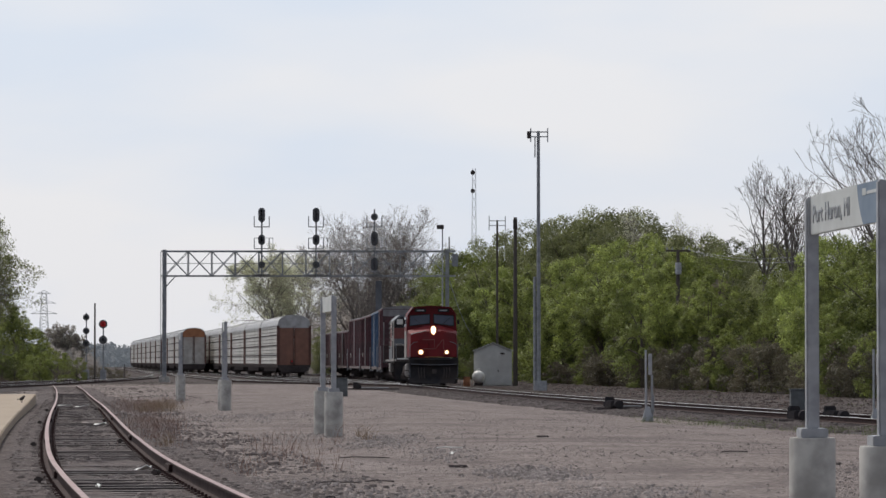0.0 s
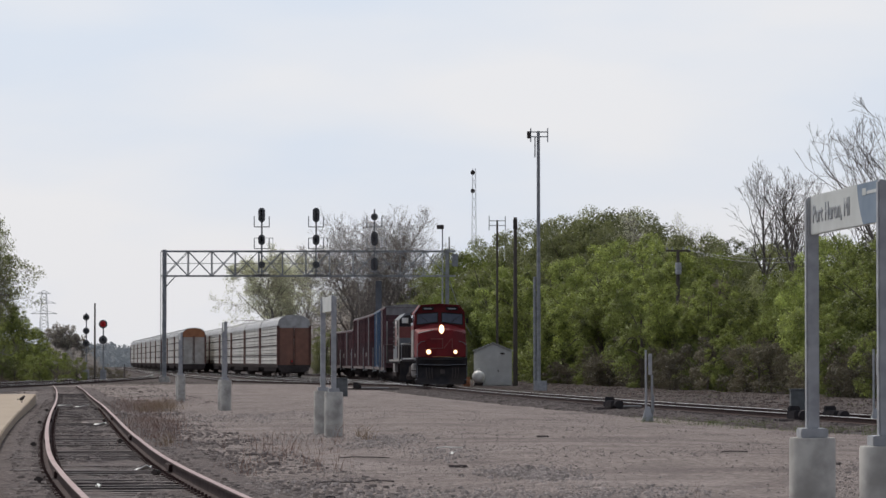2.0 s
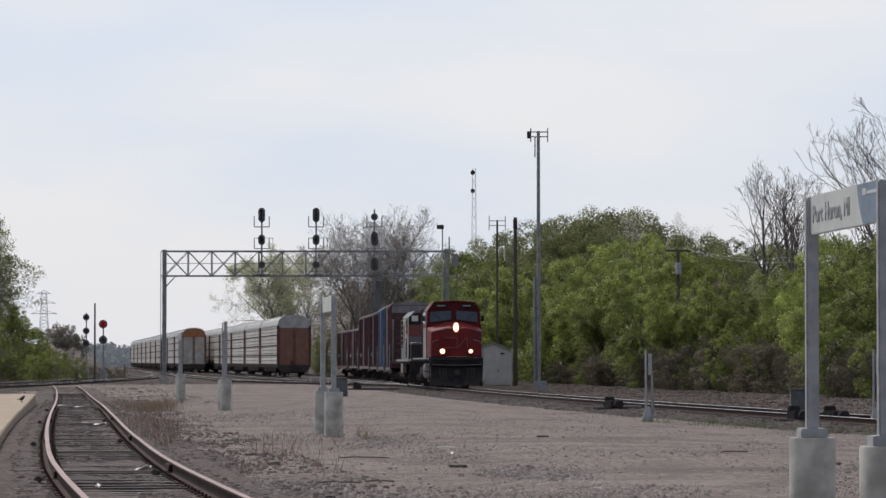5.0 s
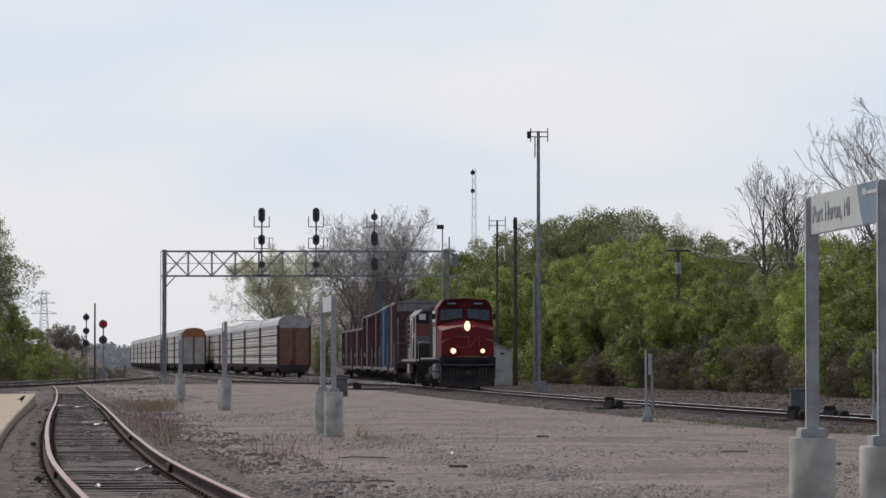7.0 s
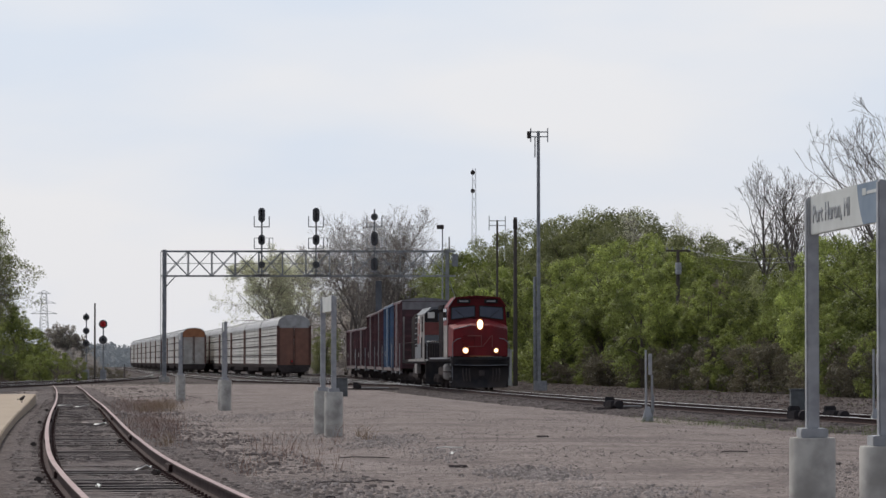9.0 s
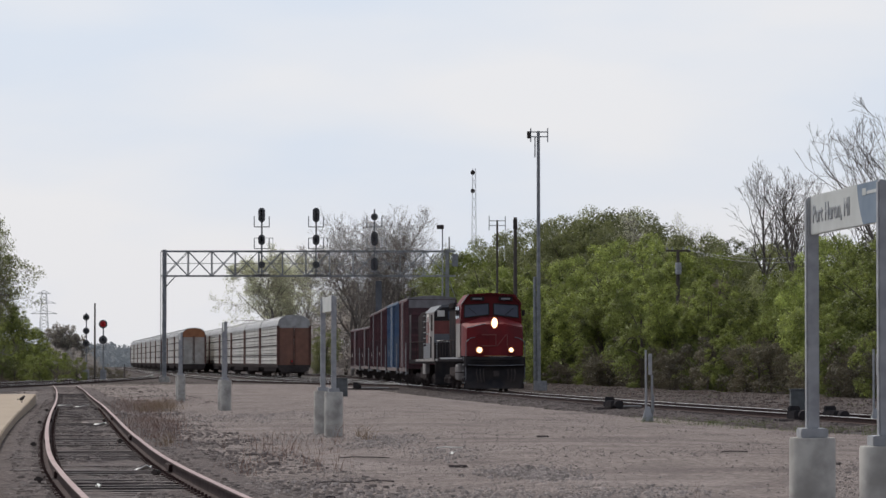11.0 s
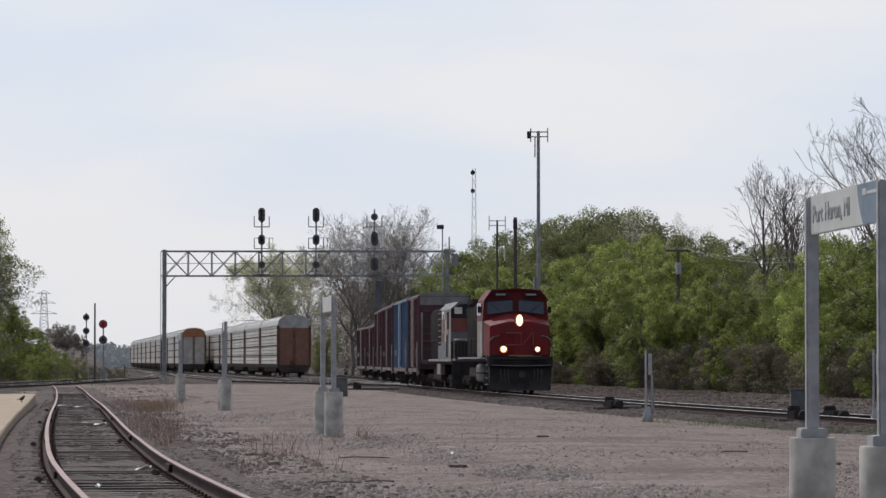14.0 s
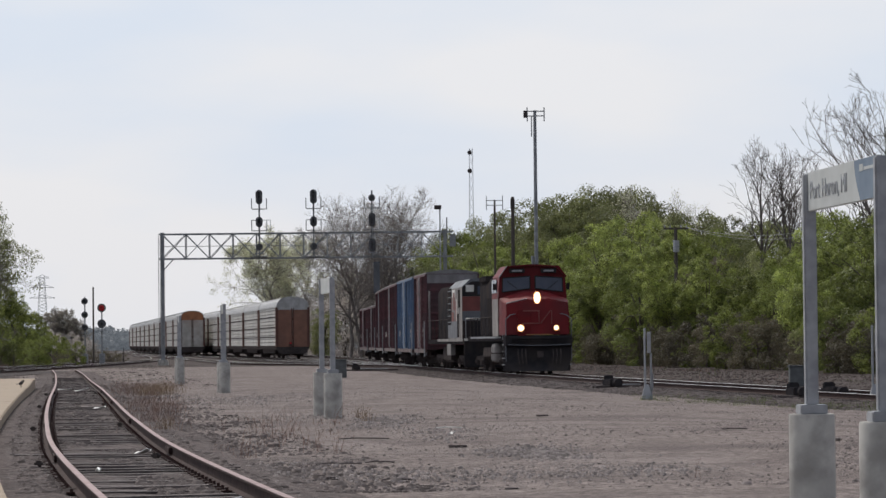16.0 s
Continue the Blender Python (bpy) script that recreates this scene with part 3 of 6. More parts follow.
def leafy_tree(name, seed, h, r, count, size, material, low=0.12, clumps=46, label="", category="tree", fine=1.0):
    rng = np.random.default_rng(seed)
    t = thing(name, pose(0, 0, 0), label, category, "trees along the line")
    cs = []
    while len(cs) < clumps:
        v = rng.uniform(-1, 1, 3)
        k = v[0] ** 2 + v[1] ** 2 + (v[2] * 0.98) ** 2
        if 0.12 < k < 1.0:
            z = h * (low + (1 - low) * (v[2] * 0.5 + 0.5))
            wide = 0.75 + 0.35 * rng.random()
            cs.append((v[0] * r * wide, v[1] * r * wide, min(z, h * 0.93)))
    cs = np.array(cs)
    rad = rng.uniform(0.05, 0.15, clumps) * h * fine
    rad *= np.where(cs[:, 2] > h * 0.7, 0.75, 1.0)
    vs, fs = leaf_quads(rng, cs, rad, count, size)
    m = Mesh()
    top = Vector((rng.uniform(-0.3, 0.3), rng.uniform(-0.3, 0.3), h * 0.62))
    m.tube((0, 0, -0.5), top * 0.5, h * 0.02, h * 0.015, 8)
    m.tube(top * 0.5, top, h * 0.015, h * 0.007, 7)
    for c in cs[:22]:
        a = top * float(rng.uniform(0.25, 0.95))
        mid = (a + Vector(c)) / 2 + Vector((0, 0, 0.05 * h))
        m.tube(a, mid, h * 0.006, h * 0.0045, 5).tube(mid, c, h * 0.0045, h * 0.002, 4)
    part("trunk", m, M_BARK, t)
    part("crown", raw("crown", vs, fs, material), material, t)
    return t


def bare_tree(name, seed, h, spread=0.5, buds=0, bud_size=0.1, budmat=None, levels=4, label="", reach=1.0, thin=0.0085, kids=(12, 8, 6, 3), fork=0.25, twig=None):
    twig = twig or M_TWIG
    rng = random.Random(seed)
    t = thing(name, pose(0, 0, 0), label, "tree", "trees along the line")
    m, fine, ends = Mesh(), Mesh(), []
    kids = tuple(kids)[:levels] + (0,)

    def grow(p, d, length, r, level):
        n = (7, 5, 4, 3, 2)[level]
        pts, q = [p], p
        for _ in range(n):
            d = (d + Vector((rng.gauss(0, 0.11), rng.gauss(0, 0.11), rng.gauss(0.05 if level else 0.1, 0.06)))).normalized()
            q = q + d * (length / n)
            pts.append(q)
        rad = [max(thin, r * (1 - 0.8 * i / n)) for i in range(n + 1)]
        for i in range(n):
            (m if level < 2 else fine).tube(pts[i], pts[i + 1], rad[i], rad[i + 1], (8, 6, 4, 3, 3)[level], cap=False)
        ends.append(q)
        c = kids[level]
        for k in range(c):
            pos = (fork if level == 0 else 0.2) + (1.03 - fork if level == 0 else 0.8) * (k + rng.random()) / max(1, c)
            pos = min(pos, 0.99)
            i = min(n - 1, int(pos * n))
            at = pts[i].lerp(pts[i + 1], pos * n - i)
            dd = (pts[i + 1] - pts[i]).normalized()
            side = dd.cross(Vector((rng.gauss(0, 1), rng.gauss(0, 1), rng.gauss(0, 1)))).normalized()
            nd = (dd + side * spread * rng.uniform(1.0, 1.9) + Vector((0, 0, 0.15))).normalized()
            grow(at, nd, length * rng.uniform(0.5, 0.78) * (reach if level == 0 else 1.0) * (1.0 - (0.6 if level == 0 else 0.45) * pos), rad[i] * 0.62, level + 1)

    grow(Vector((0, 0, -0.4)), Vector((0, 0, 1)), h * 0.9, h * 0.016, 0)
    k = h / max(v[2] for v in m.v + fine.v)
    for q in (m, fine):
        q.v = [(x * k, y * k, z * k if z > 0 else z) for x, y, z in q.v]
    part("twig_crown", raw("twig_crown", fine.v, [f for f in fine.f if len(f) == 4], twig, True), twig, t, "fine grey twigs")
    part("trunk", raw("trunk", m.v, [f for f in m.f if len(f) == 4], twig, True), twig, t)
    if buds:
        g = np.random.default_rng(seed)
        cs = np.array([tuple(e * k) for e in ends])
        vs, fs = leaf_quads(g, cs, np.full(len(cs), h * 0.022), buds, bud_size)
        part("crown", raw("crown", vs, fs, budmat), budmat, t)
    return t


def at_px(x, s, z=0.0, rz=0.0, k=1.0):
    """A place seen at x on the picture's width where a metre shows s wide."""
    return pose((x - 784) / s, F / s, z, 0, 0, rz) @ Matrix.Diagonal((k, k, k, 1))


def build_trees():
    rng = random.Random(11)
    green = [leafy_tree("tree", 20 + i, 10.0, 3.5, 30000, 0.074, M_LEAFY if i in (1, 3) else M_LEAF, 0.02, 58, "dense bright green spring tree at the edge of the lot", fine=0.74) for i in range(5)]
    tall = [leafy_tree("tree", 30 + i, 10.0, 3.3, 34000, 0.062, M_LEAF, 0.42, 60, "green spring tree with a bare shaded trunk", fine=0.7) for i in range(2)]
    dull = [leafy_tree("tree", 40 + i, 10.0, 3.4, 34000, 0.062, M_LEAFDK, 0.05, 100, "olive green tree standing in the woods behind", fine=0.7) for i in range(3)]
    shrub = [leafy_tree("shrub", 60 + i, 10.0, 5.0, 9000, 0.14, M_LEAF if i else M_LEAFDK, 0.0, 36, "low green shrub at the foot of the trees", "shrub") for i in range(3)]
    brush = [leafy_tree("shrub", 80 + i, 10.0, 6.0, 7000, 0.14, M_BRUSH, 0.0, 34, "brown leafless brushwood under the trees", "shrub") for i in range(2)]
    thicket = [leafy_tree("shrub", 90 + i, 10.0, 5.0, 15000, 0.085, M_WOODS, 0.0, 48, "grey brown leafless thicket behind the train", "shrub") for i in range(2)]
    used = set()

    def put(kinds, x, s, top, lean=0.0):
        src = rng.choice(kinds)
        h = ((640 - top) / s + 1.4 + 0.3) / 0.93
        m = at_px(x, s, -0.3 - 0.07 * h, rng.uniform(0, 360), h / 10.0)
        if src not in used:
            used.add(src)
            src.matrix_basis = m
            return src
        return copy_thing(src, m @ Matrix.Diagonal((1 / src.scale[0], 1 / src.scale[1], 1 / src.scale[2], 1)))

    # back rows, far to near
    for x, s, top in ((815, 15, 430), (850, 16, 428), (885, 16.5, 412), (915, 17, 400), (950, 17, 392), (985, 17.5, 385), (1020, 18, 376), (1055, 18, 372), (1090, 18, 370), (1120, 18.5, 378), (1150, 19, 392), (1185, 20, 402), (1225, 21, 414), (1265, 22, 422), (1310, 23, 425), (1350, 24, 430), (1400, 25, 425), (1440, 26, 420), (1490, 27, 415), (1540, 28, 410), (1590, 29, 405)):
        put(dull, x, s, top + rng.uniform(-4, 10))
    for x, s, top in ((1010, 17.8, 374), (1042, 18, 366), (1078, 18, 365), (1108, 18.3, 368), (1232, 22, 412), (1284, 22.5, 416)):
        put(dull, x, s, top)
    # front rows, with dark gaps between the crowns
    for x, s, top in ((800, 17.5, 470), (835, 18, 445), (868, 18.5, 442), (905, 19, 475), (940, 20, 462), (985, 21.5, 445), (1030, 22, 432), (1072, 23, 410), (1112, 24, 414), (1150, 25, 424), (1205, 26.3, 428), (1262, 26.5, 446), (1375, 29, 475), (1420, 31, 450), (1470, 33, 425), (1520, 34, 415), (1575, 36, 408)):
        put(green, x, s, top + rng.uniform(-6, 12))
    for x, s, top in ((1000, 22.5, 500), (1138, 27, 480), (1258, 29, 490), (1285, 31, 575), (1362, 32, 552), (1412, 33, 600), (1480, 36, 540), (1550, 38, 600)):
        put(green, x, s, top)
    for x, s, top in ((1326, 27.5, 492), (1078, 25.5, 618), (1185, 29.5, 612), (1525, 37, 610)):
        put(brush, x, s, top)
    # crowns held high over bare dark stems
    for x, s, top in ((1062, 24.5, 500), (1195, 28.6, 500), (1215, 26, 455), (1300, 28.5, 505), (1530, 35, 440)):
        put(tall, x, s, top)
    for x in range(820, 1600, 24):
        s = 18.8 + (x - 830) / 770 * 20
        put(brush if rng.random() < 0.65 else shrub, x + rng.uniform(-8, 8), s, 640 - rng.uniform(0.1, 1.9) * s)
    # by the left edge
    for x, s, top in ((-40, 21, 500), (-8, 20, 515), (22, 19, 543), (50, 18.5, 568), (78, 18, 594), (108, 17, 616), (-60, 23, 500)):
        put(green, x, s, top)
    for x in range(-40, 150, 22):
        put(brush if rng.random() < 0.6 else shrub, x, 20 + rng.uniform(-1, 2), 640 - rng.uniform(0.0, 0.9) * 20)
    for x in range(-30, 225, 14):
        put(brush, x + rng.uniform(-5, 5), 18.5 + rng.uniform(-1, 1.5), 648 + rng.uniform(-5, 7))
    for x, s, top in ((80, 16, 606), (104, 15, 612), (128, 14.5, 616), (150, 15.5, 622), (165, 15, 630)):
        put(thicket, x, s, top)
    # brown thicket behind the train
    for x, s, top in ((560, 13.5, 560), (585, 13.5, 530), (612, 13.8, 505), (640, 13.8, 490), (668, 14, 485), (697, 14, 492), (722, 14, 500), (748, 14.5, 515), (775, 15, 500)):
        put(thicket, x, s, top)
    for x, s, top in ((575, 14.5, 575), (735, 15, 520), (760, 15.5, 480), (785, 16, 455)):
        put(dull, x, s, top)
    # leafless and budding trees
    def bare(x, s, top, *a, **k):
        t = bare_tree("bare_tree", *a, h=(640 - top) / s + 1.4, **k)
        t.matrix_basis = at_px(x, s, -0.3)
    grey = "leafless grey tree with fine twigs against the sky"
    dome = dict(spread=0.8, thin=0.0125, kids=(13, 9, 6, 3), reach=1.12, fork=0.25)
    bare(664, 15.5, 358, 3, label=grey, buds=5000, bud_size=0.05, budmat=M_TWIGBUD, **dome)
    bare(644, 15.4, 364, 33, label=grey, buds=3000, bud_size=0.05, budmat=M_TWIGBUD, **dome)
    bare(622, 15.2, 398, 14, label=grey, **dome)
    bare(700, 15.6, 366, 21, label=grey, buds=3000, bud_size=0.05, budmat=M_TWIGBUD, **dome)
    bare(722, 15.3, 400, 15, label=grey, **dome)
    pale = "budding pale green tree behind the signal bridge"
    bare(512, 15, 428, 5, spread=0.8, buds=30000, bud_size=0.068, budmat=M_BUD, thin=0.012, reach=1.05, fork=0.3, label=pale)
    bare(545, 14.6, 440, 25, spread=0.8, buds=20000, bud_size=0.068, budmat=M_BUD, thin=0.012, reach=1.05, fork=0.3, label=pale)
    bare(488, 14.8, 466, 26, spread=0.6, buds=16000, bud_size=0.068, budmat=M_BUD, thin=0.012, reach=0.75, fork=0.35, label=pale)
    fan = dict(twig=M_TWIGDARK, spread=0.5, thin=0.011, reach=0.9, fork=0.5, kids=(9, 6, 4, 2))
    bare(1352, 25.5, 266, 6, label=grey, **fan)
    bare(1396, 25.8, 292, 7, label=grey, **fan)
    bare(1425, 26.5, 300, 27, label=grey, **fan)
    bare(1540, 31, 138, 8, label=grey, twig=M_TWIGDARK, spread=0.5, thin=0.012, reach=1.15, fork=0.35, kids=(11, 7, 4, 2))
    bare(1590, 31, 170, 18, label=grey, twig=M_TWIGDARK, spread=0.5, thin=0.012, reach=1.0, fork=0.35, kids=(11, 7, 4, 2))
    bare(1160, 19, 362, 9, spread=0.7, buds=6000, bud_size=0.07, budmat=M_BUD, thin=0.012, label="thinly leafed tree above the woods")
    half = "half leafed tree above green bushes"
    bare(-18, 23, 348, 10, spread=0.7, buds=16000, bud_size=0.075, budmat=M_LEAFDK, reach=0.95, label=half)
    bare(-4, 23.5, 430, 12, spread=0.7, buds=9000, bud_size=0.075, budmat=M_LEAFDK, label=half)
    far = "pale bare tree beyond the yard"
    for x, top, seed in ((96, 566, 51), (116, 574, 52), (134, 584, 53)):
        bare(x, 14, top, seed, spread=0.8, buds=5000, bud_size=0.07, budmat=M_TWIGBUD, thin=0.014, reach=1.2, fork=0.2, label=far)


sign_face(BOARD, BLEN)
build_trees()


def far_woods():
    rng = np.random.default_rng(4)
    n = 1700
    x, y = rng.uniform(-200, 60, n), rng.uniform(1000, 1120, n)
    top = np.array([4.6 + 1.6 * noise.noise((a * 0.05, 2, 5)) + 0.8 * noise.noise((a * 0.3, 5, 5)) + (1.5 if a < -105 else 0) for a in x])
    cs = np.stack([x, y, rng.uniform(0, 1, n) ** 0.7 * top], 1)
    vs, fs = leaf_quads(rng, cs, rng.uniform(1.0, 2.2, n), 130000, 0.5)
    tagged(new("far_woods", raw("far_woods", vs, fs, M_FARHAZE)), "distant woods along the horizon with haze painted as a blue-grey glow", "woods", kind="stuff")


far_woods()


# ---- railway vehicles: own +y is forward, z = 0 at the rail heads ----
WHEELS = []                       # wheelsets that turn: (object, place, radius)


def wheelset(parent, y, r, z=None):
    m = Mesh()
    for sx in (-1, 1):
        m.tube((sx * 0.69, 0, 0), (sx * 0.82, 0, 0), r, r, 20)
        m.tube((sx * 0.66, 0, 0), (sx * 0.69, 0, 0), r + 0.03, r + 0.03, 20)
        m.tube((sx * 0.82, 0, 0), (sx * 0.84, 0, 0), r * 0.55, r * 0.3, 12)
        for k in range(3):
            a = 2 * math.pi * k / 3
            m.box((sx * 0.825, r * 0.6 * math.cos(a), r * 0.6 * math.sin(a)), (0.03, 0.09, 0.09))
    m.tube((-0.7, 0, 0), (0.7, 0, 0), 0.08, 0.08, 8)
    w = part("wheelset", m, M_DARK, parent, at=pose(0, y, r))
    WHEELS.append((w, (0, y, r), r))
    return w


def bogie(parent, y, axles, r, wide=2.15, label="grimy cast steel bogie", light=None):
    b = part("bogie", Mesh().box((0, 0, r + 0.22), (1.3, (axles[-1] - axles[0]) * 0.7, 0.3)), M_DARK, parent, label, at=pose(0, y, 0))
    for sx in (-1, 1):
        f = Mesh()
        L = axles[-1] - axles[0] + 0.8
        f.box((sx * wide / 2, 0, r + 0.16), (0.14, L, 0.2))
        for a in axles:
            f.box((sx * wide / 2, a, r), (0.2, 0.34, 0.36)).tube((sx * (wide / 2 + 0.1), a, r), (sx * (wide / 2 + 0.16), a, r), 0.13, 0.11, 12)
        for a, c in zip(axles, axles[1:]):
            q = (a + c) / 2
            f.box((sx * wide / 2, q, r - 0.08), (0.13, 0.5, 0.22))
            for d in (-0.14, 0.14):
                f.tube((sx * (wide / 2 + 0.02), q + d, r - 0.1), (sx * (wide / 2 + 0.02), q + d, r + 0.3), 0.075, 0.075, 10)
        part("side_frame", f, light or M_DARK, b, bevel=0.01)
    for a in axles:
        wheelset(b, a, r)
    return b


def coupler(t, y, sgn):
    part("coupler", Mesh().box((0, y + sgn * 0.25, 0.88), (0.14, 0.6, 0.18)).box((0, y + sgn * 0.5, 0.88), (0.28, 0.2, 0.28)), M_DARK, t, "cast steel coupler", bevel=0.02)


def handrail(t, pts, name="handrail", r=0.02, m=None):
    part(name, Mesh().line(pts, r), m or M_STEEL, t)


def locomotive_front():
    t = thing("locomotive", pose(0, 0, 0), "red wide cab freight locomotive with lit headlights leading a train", "locomotive", "train")
    H = 8.5
    part("frame", Mesh().box((0, 0, 1.60), (2.95, 16.2, 0.24)), M_BLACK, t, "black walkway frame", bevel=0.02)
    part("fuel_tank", Mesh().loft([[(x, y, z) for x, z in ((-1.35, 1.2), (1.35, 1.2), (1.38, 0.75), (0.9, 0.38), (-0.9, 0.38), (-1.38, 0.75))] for y in (-2.0, 2.0)]), M_DARK, t, bevel=0.03)
    for y in (2.45, 3.25):
        m = Mesh().loft([[(1.2 + r * math.cos(a), y + r * math.sin(a), z) for a in [2 * math.pi * i / 16 for i in range(16)]] for r, z in ((0.12, 0.5), (0.24, 0.56), (0.28, 0.66), (0.28, 1.2), (0.24, 1.32), (0.12, 1.4))])
        part("air_reservoir", m, M_PANEL, t, "pale round air reservoir")
        part("reservoir_strap", Mesh().tube((1.2, y, 0.9), (1.2, y, 0.96), 0.292, 0.292, 16), M_DARK, t)
    # pilot and steps
    m = Mesh()
    m.loft([[(-1.52, H - 0.9, z), (1.52, H - 0.9, z), (1.50 - c, H + b, z), (0, H + b + d, z), (-1.50 + c, H + b, z)] for z, b, c, d in ((0.13, 0.05, 0.25, 0.25), (0.6, -0.2, 0.05, 0.12), (1.22, -0.2, 0.0, 0.02), (1.26, 0.0, 0.0, 0.06), (1.72, 0.0, 0.0, 0.06))])
    part("pilot", m, M_BLACK, t, "black pilot and plough", bevel=0.015)
    part("pilot_stripe", Mesh().box((0, H + 0.05, 1.77), (1.15, 0.05, 0.035)), mat("worn_yellow_edge", (0.36, 0.17, 0.07), None, 5.0), t, "thin yellow deck edge")
    for sx in (-1, 1):
        for k in range(4):
            part("step", Mesh().box((sx * 1.42, H - 0.75, 0.42 + 0.3 * k), (0.28, 0.5, 0.04)), M_STEEL, t)
        handrail(t, [(sx * 1.48, H - 0.12, 0.55), (sx * 1.48, H - 0.12, 2.45), (sx * 1.25, H - 0.3, 2.65), (sx * 1.0, H - 0.35, 2.7)], m=M_SLATE)
        handrail(t, [(sx * 1.5, H - 1.2, 1.55), (sx * 1.5, H - 1.2, 2.55)])
    # nose
    nose = [[(-1.42, H - 0.32, 1.75), (1.42, H - 0.32, 1.75), (1.42, H - 0.34, 2.55), (1.40, H - 0.5, 3.15), (0.45, H - 0.62, 3.36), (-0.45, H - 0.62, 3.36), (-1.40, H - 0.5, 3.15), (-1.42, H - 0.34, 2.55)],
            [(-1.52, H - 1.2, 1.75), (1.52, H - 1.2, 1.75), (1.52, H - 1.2, 2.6), (1.50, H - 1.25, 3.3), (0.45, H - 1.3, 3.6), (-0.45, H - 1.3, 3.6), (-1.50, H - 1.25, 3.3), (-1.52, H - 1.2, 2.6)],
            [(-1.54, H - 2.2, 1.75), (1.54, H - 2.2, 1.75), (1.54, H - 2.2, 2.65), (1.53, H - 2.2, 3.42), (0.45, H - 2.2, 3.76), (-0.45, H - 2.2, 3.76), (-1.53, H - 2.2, 3.42), (-1.54, H - 2.2, 2.65)]]
    part("nose", Mesh().loft(nose), M_RED, t, "red sloping nose", bevel=0.03)
    part("nose_door", Mesh().box((0.62, H - 0.335, 2.28), (0.6, 0.05, 1.15)), M_RED, t, bevel=0.02)
    # plain pale mark on the nose
    part("nose_mark", Mesh().box((-0.05, H - 0.312, 2.55), (0.05, 0.012, 0.62)).box((-0.62, H - 0.312, 2.55), (0.05, 0.012, 0.62)).box((0.3, H - 0.30, 2.83), (0.75, 0.012, 0.06)).box((0.3, H - 0.30, 2.27), (0.75, 0.012, 0.06)).box((-0.34, H - 0.312, 2.55), (0.05, 0.012, 0.75), m=Matrix.Rotation(radians(-38), 4, "Y")), mat("faded_mark", (0.21, 0.055, 0.05), None, 3.0), t, "faded pale railway mark")
    # cab
    y0, y1 = H - 4.9, H - 2.2
    cab = [(-1.54, 1.75), (1.54, 1.75), (1.56, 3.5), (1.50, 4.36), (1.14, 4.86), (0, 4.94), (-1.14, 4.86), (-1.50, 4.36), (-1.56, 3.5)]
    part("cab", Mesh().loft([[(x, y0, z) for x, z in cab], [(x, y1 + 0.0, z) for x, z in cab]]), M_RED, t, "red safety cab", bevel=0.03)
    part("cab_roof", Mesh().loft([[(x, y, z + 0.012) for x, z in ((1.52, 4.36), (1.15, 4.87), (0, 4.95), (-1.15, 4.87), (-1.52, 4.36), (-1.08, 4.80), (0, 4.88), (1.08, 4.80))] for y in (y0 - 0.08, y1 + 0.16)]), M_RED, t, bevel=0.01)
    for sx in (-1, 1):
        wv = [(0.12, 3.86), (1.38, 3.70), (1.36, 4.34), (0.12, 4.42)]
        ws = part("windscreen", Mesh().loft([[(sx * x, y, z) for x, z in wv] for y in (y1 + 0.01, y1 + 0.035)]), M_GLASS, t, "dark cab windscreen")
        part("wiper", Mesh().tube((sx * 0.7, y1 + 0.05, 3.84), (sx * 1.15, y1 + 0.05, 4.2), 0.012, n=5), M_BLACK, ws)
        fr = Mesh()
        for a, b in zip(wv, wv[1:] + wv[:1]):
            fr.tube((sx * a[0], y1 + 0.03, a[1]), (sx * b[0], y1 + 0.03, b[1]), 0.028, n=6)
        part("window_frame", fr, M_BLACK, ws)
        nb = part("number_board", Mesh().box((sx * 0.72, y1 + 0.12, 4.66), (0.7, 0.14, 0.2)), M_BLACK, t, "black number board", bevel=0.01)
        part("number_bar", Mesh().box((sx * 0.72, y1 + 0.195, 4.66), (0.46, 0.01, 0.08)), M_STEEL, nb)
        for yy in (y0 + 0.55, y0 + 1.6):
            part("side_window", Mesh().box((sx * 1.555, yy, 3.98), (0.04, 0.82, 0.62)), M_GLASS, t, bevel=0.01)
        # sun glare on the lit cab side, put into the panel's pale colour
        part("side_panel", Mesh().box((sx * 1.562, (y0 + y1) / 2 + 0.1, 2.55), (0.03, 2.3, 1.7)), M_PANEL if sx > 0 else M_RED, t, "cab side panel, sun glare painted pale on the lit side", bevel=0.01)
        part("ditch_light_housing", Mesh().tube((sx * 0.80, H - 0.34, 2.06), (sx * 0.80, H - 0.12, 2.06), 0.15, 0.15, 16), M_BLACK, t)
        part("ditch_light", Mesh().tube((sx * 0.80, H - 0.10, 2.06), (sx * 0.80, H - 0.085, 2.06), 0.125 if sx > 0 else 0.095, 0.11 if sx > 0 else 0.085, 16), M_DITCH, t, "lit ditch light")
        part("lamp_rim", Mesh().tube((sx * 0.80, H - 0.12, 2.06), (sx * 0.80, H - 0.099, 2.06), 0.17 if sx > 0 else 0.135, 0.165 if sx > 0 else 0.13, 16), M_LAMPHALO, t, "added amber ring that glows as the lamp's halo")
    hd = part("headlight_housing", Mesh().box((0.0, H - 0.85, 3.42), (0.36, 0.6, 0.6)), M_RED, t, bevel=0.05)
    part("lamp_rim", Mesh().loft([[(0.175 * math.cos(2 * math.pi * i / 24), yy, 3.42 + 0.285 * math.sin(2 * math.pi * i / 24)) for i in range(24)] for yy in (H - 0.57, H - 0.548)]), M_LAMPHALO, hd, "added amber ring that glows as the lamp's halo")
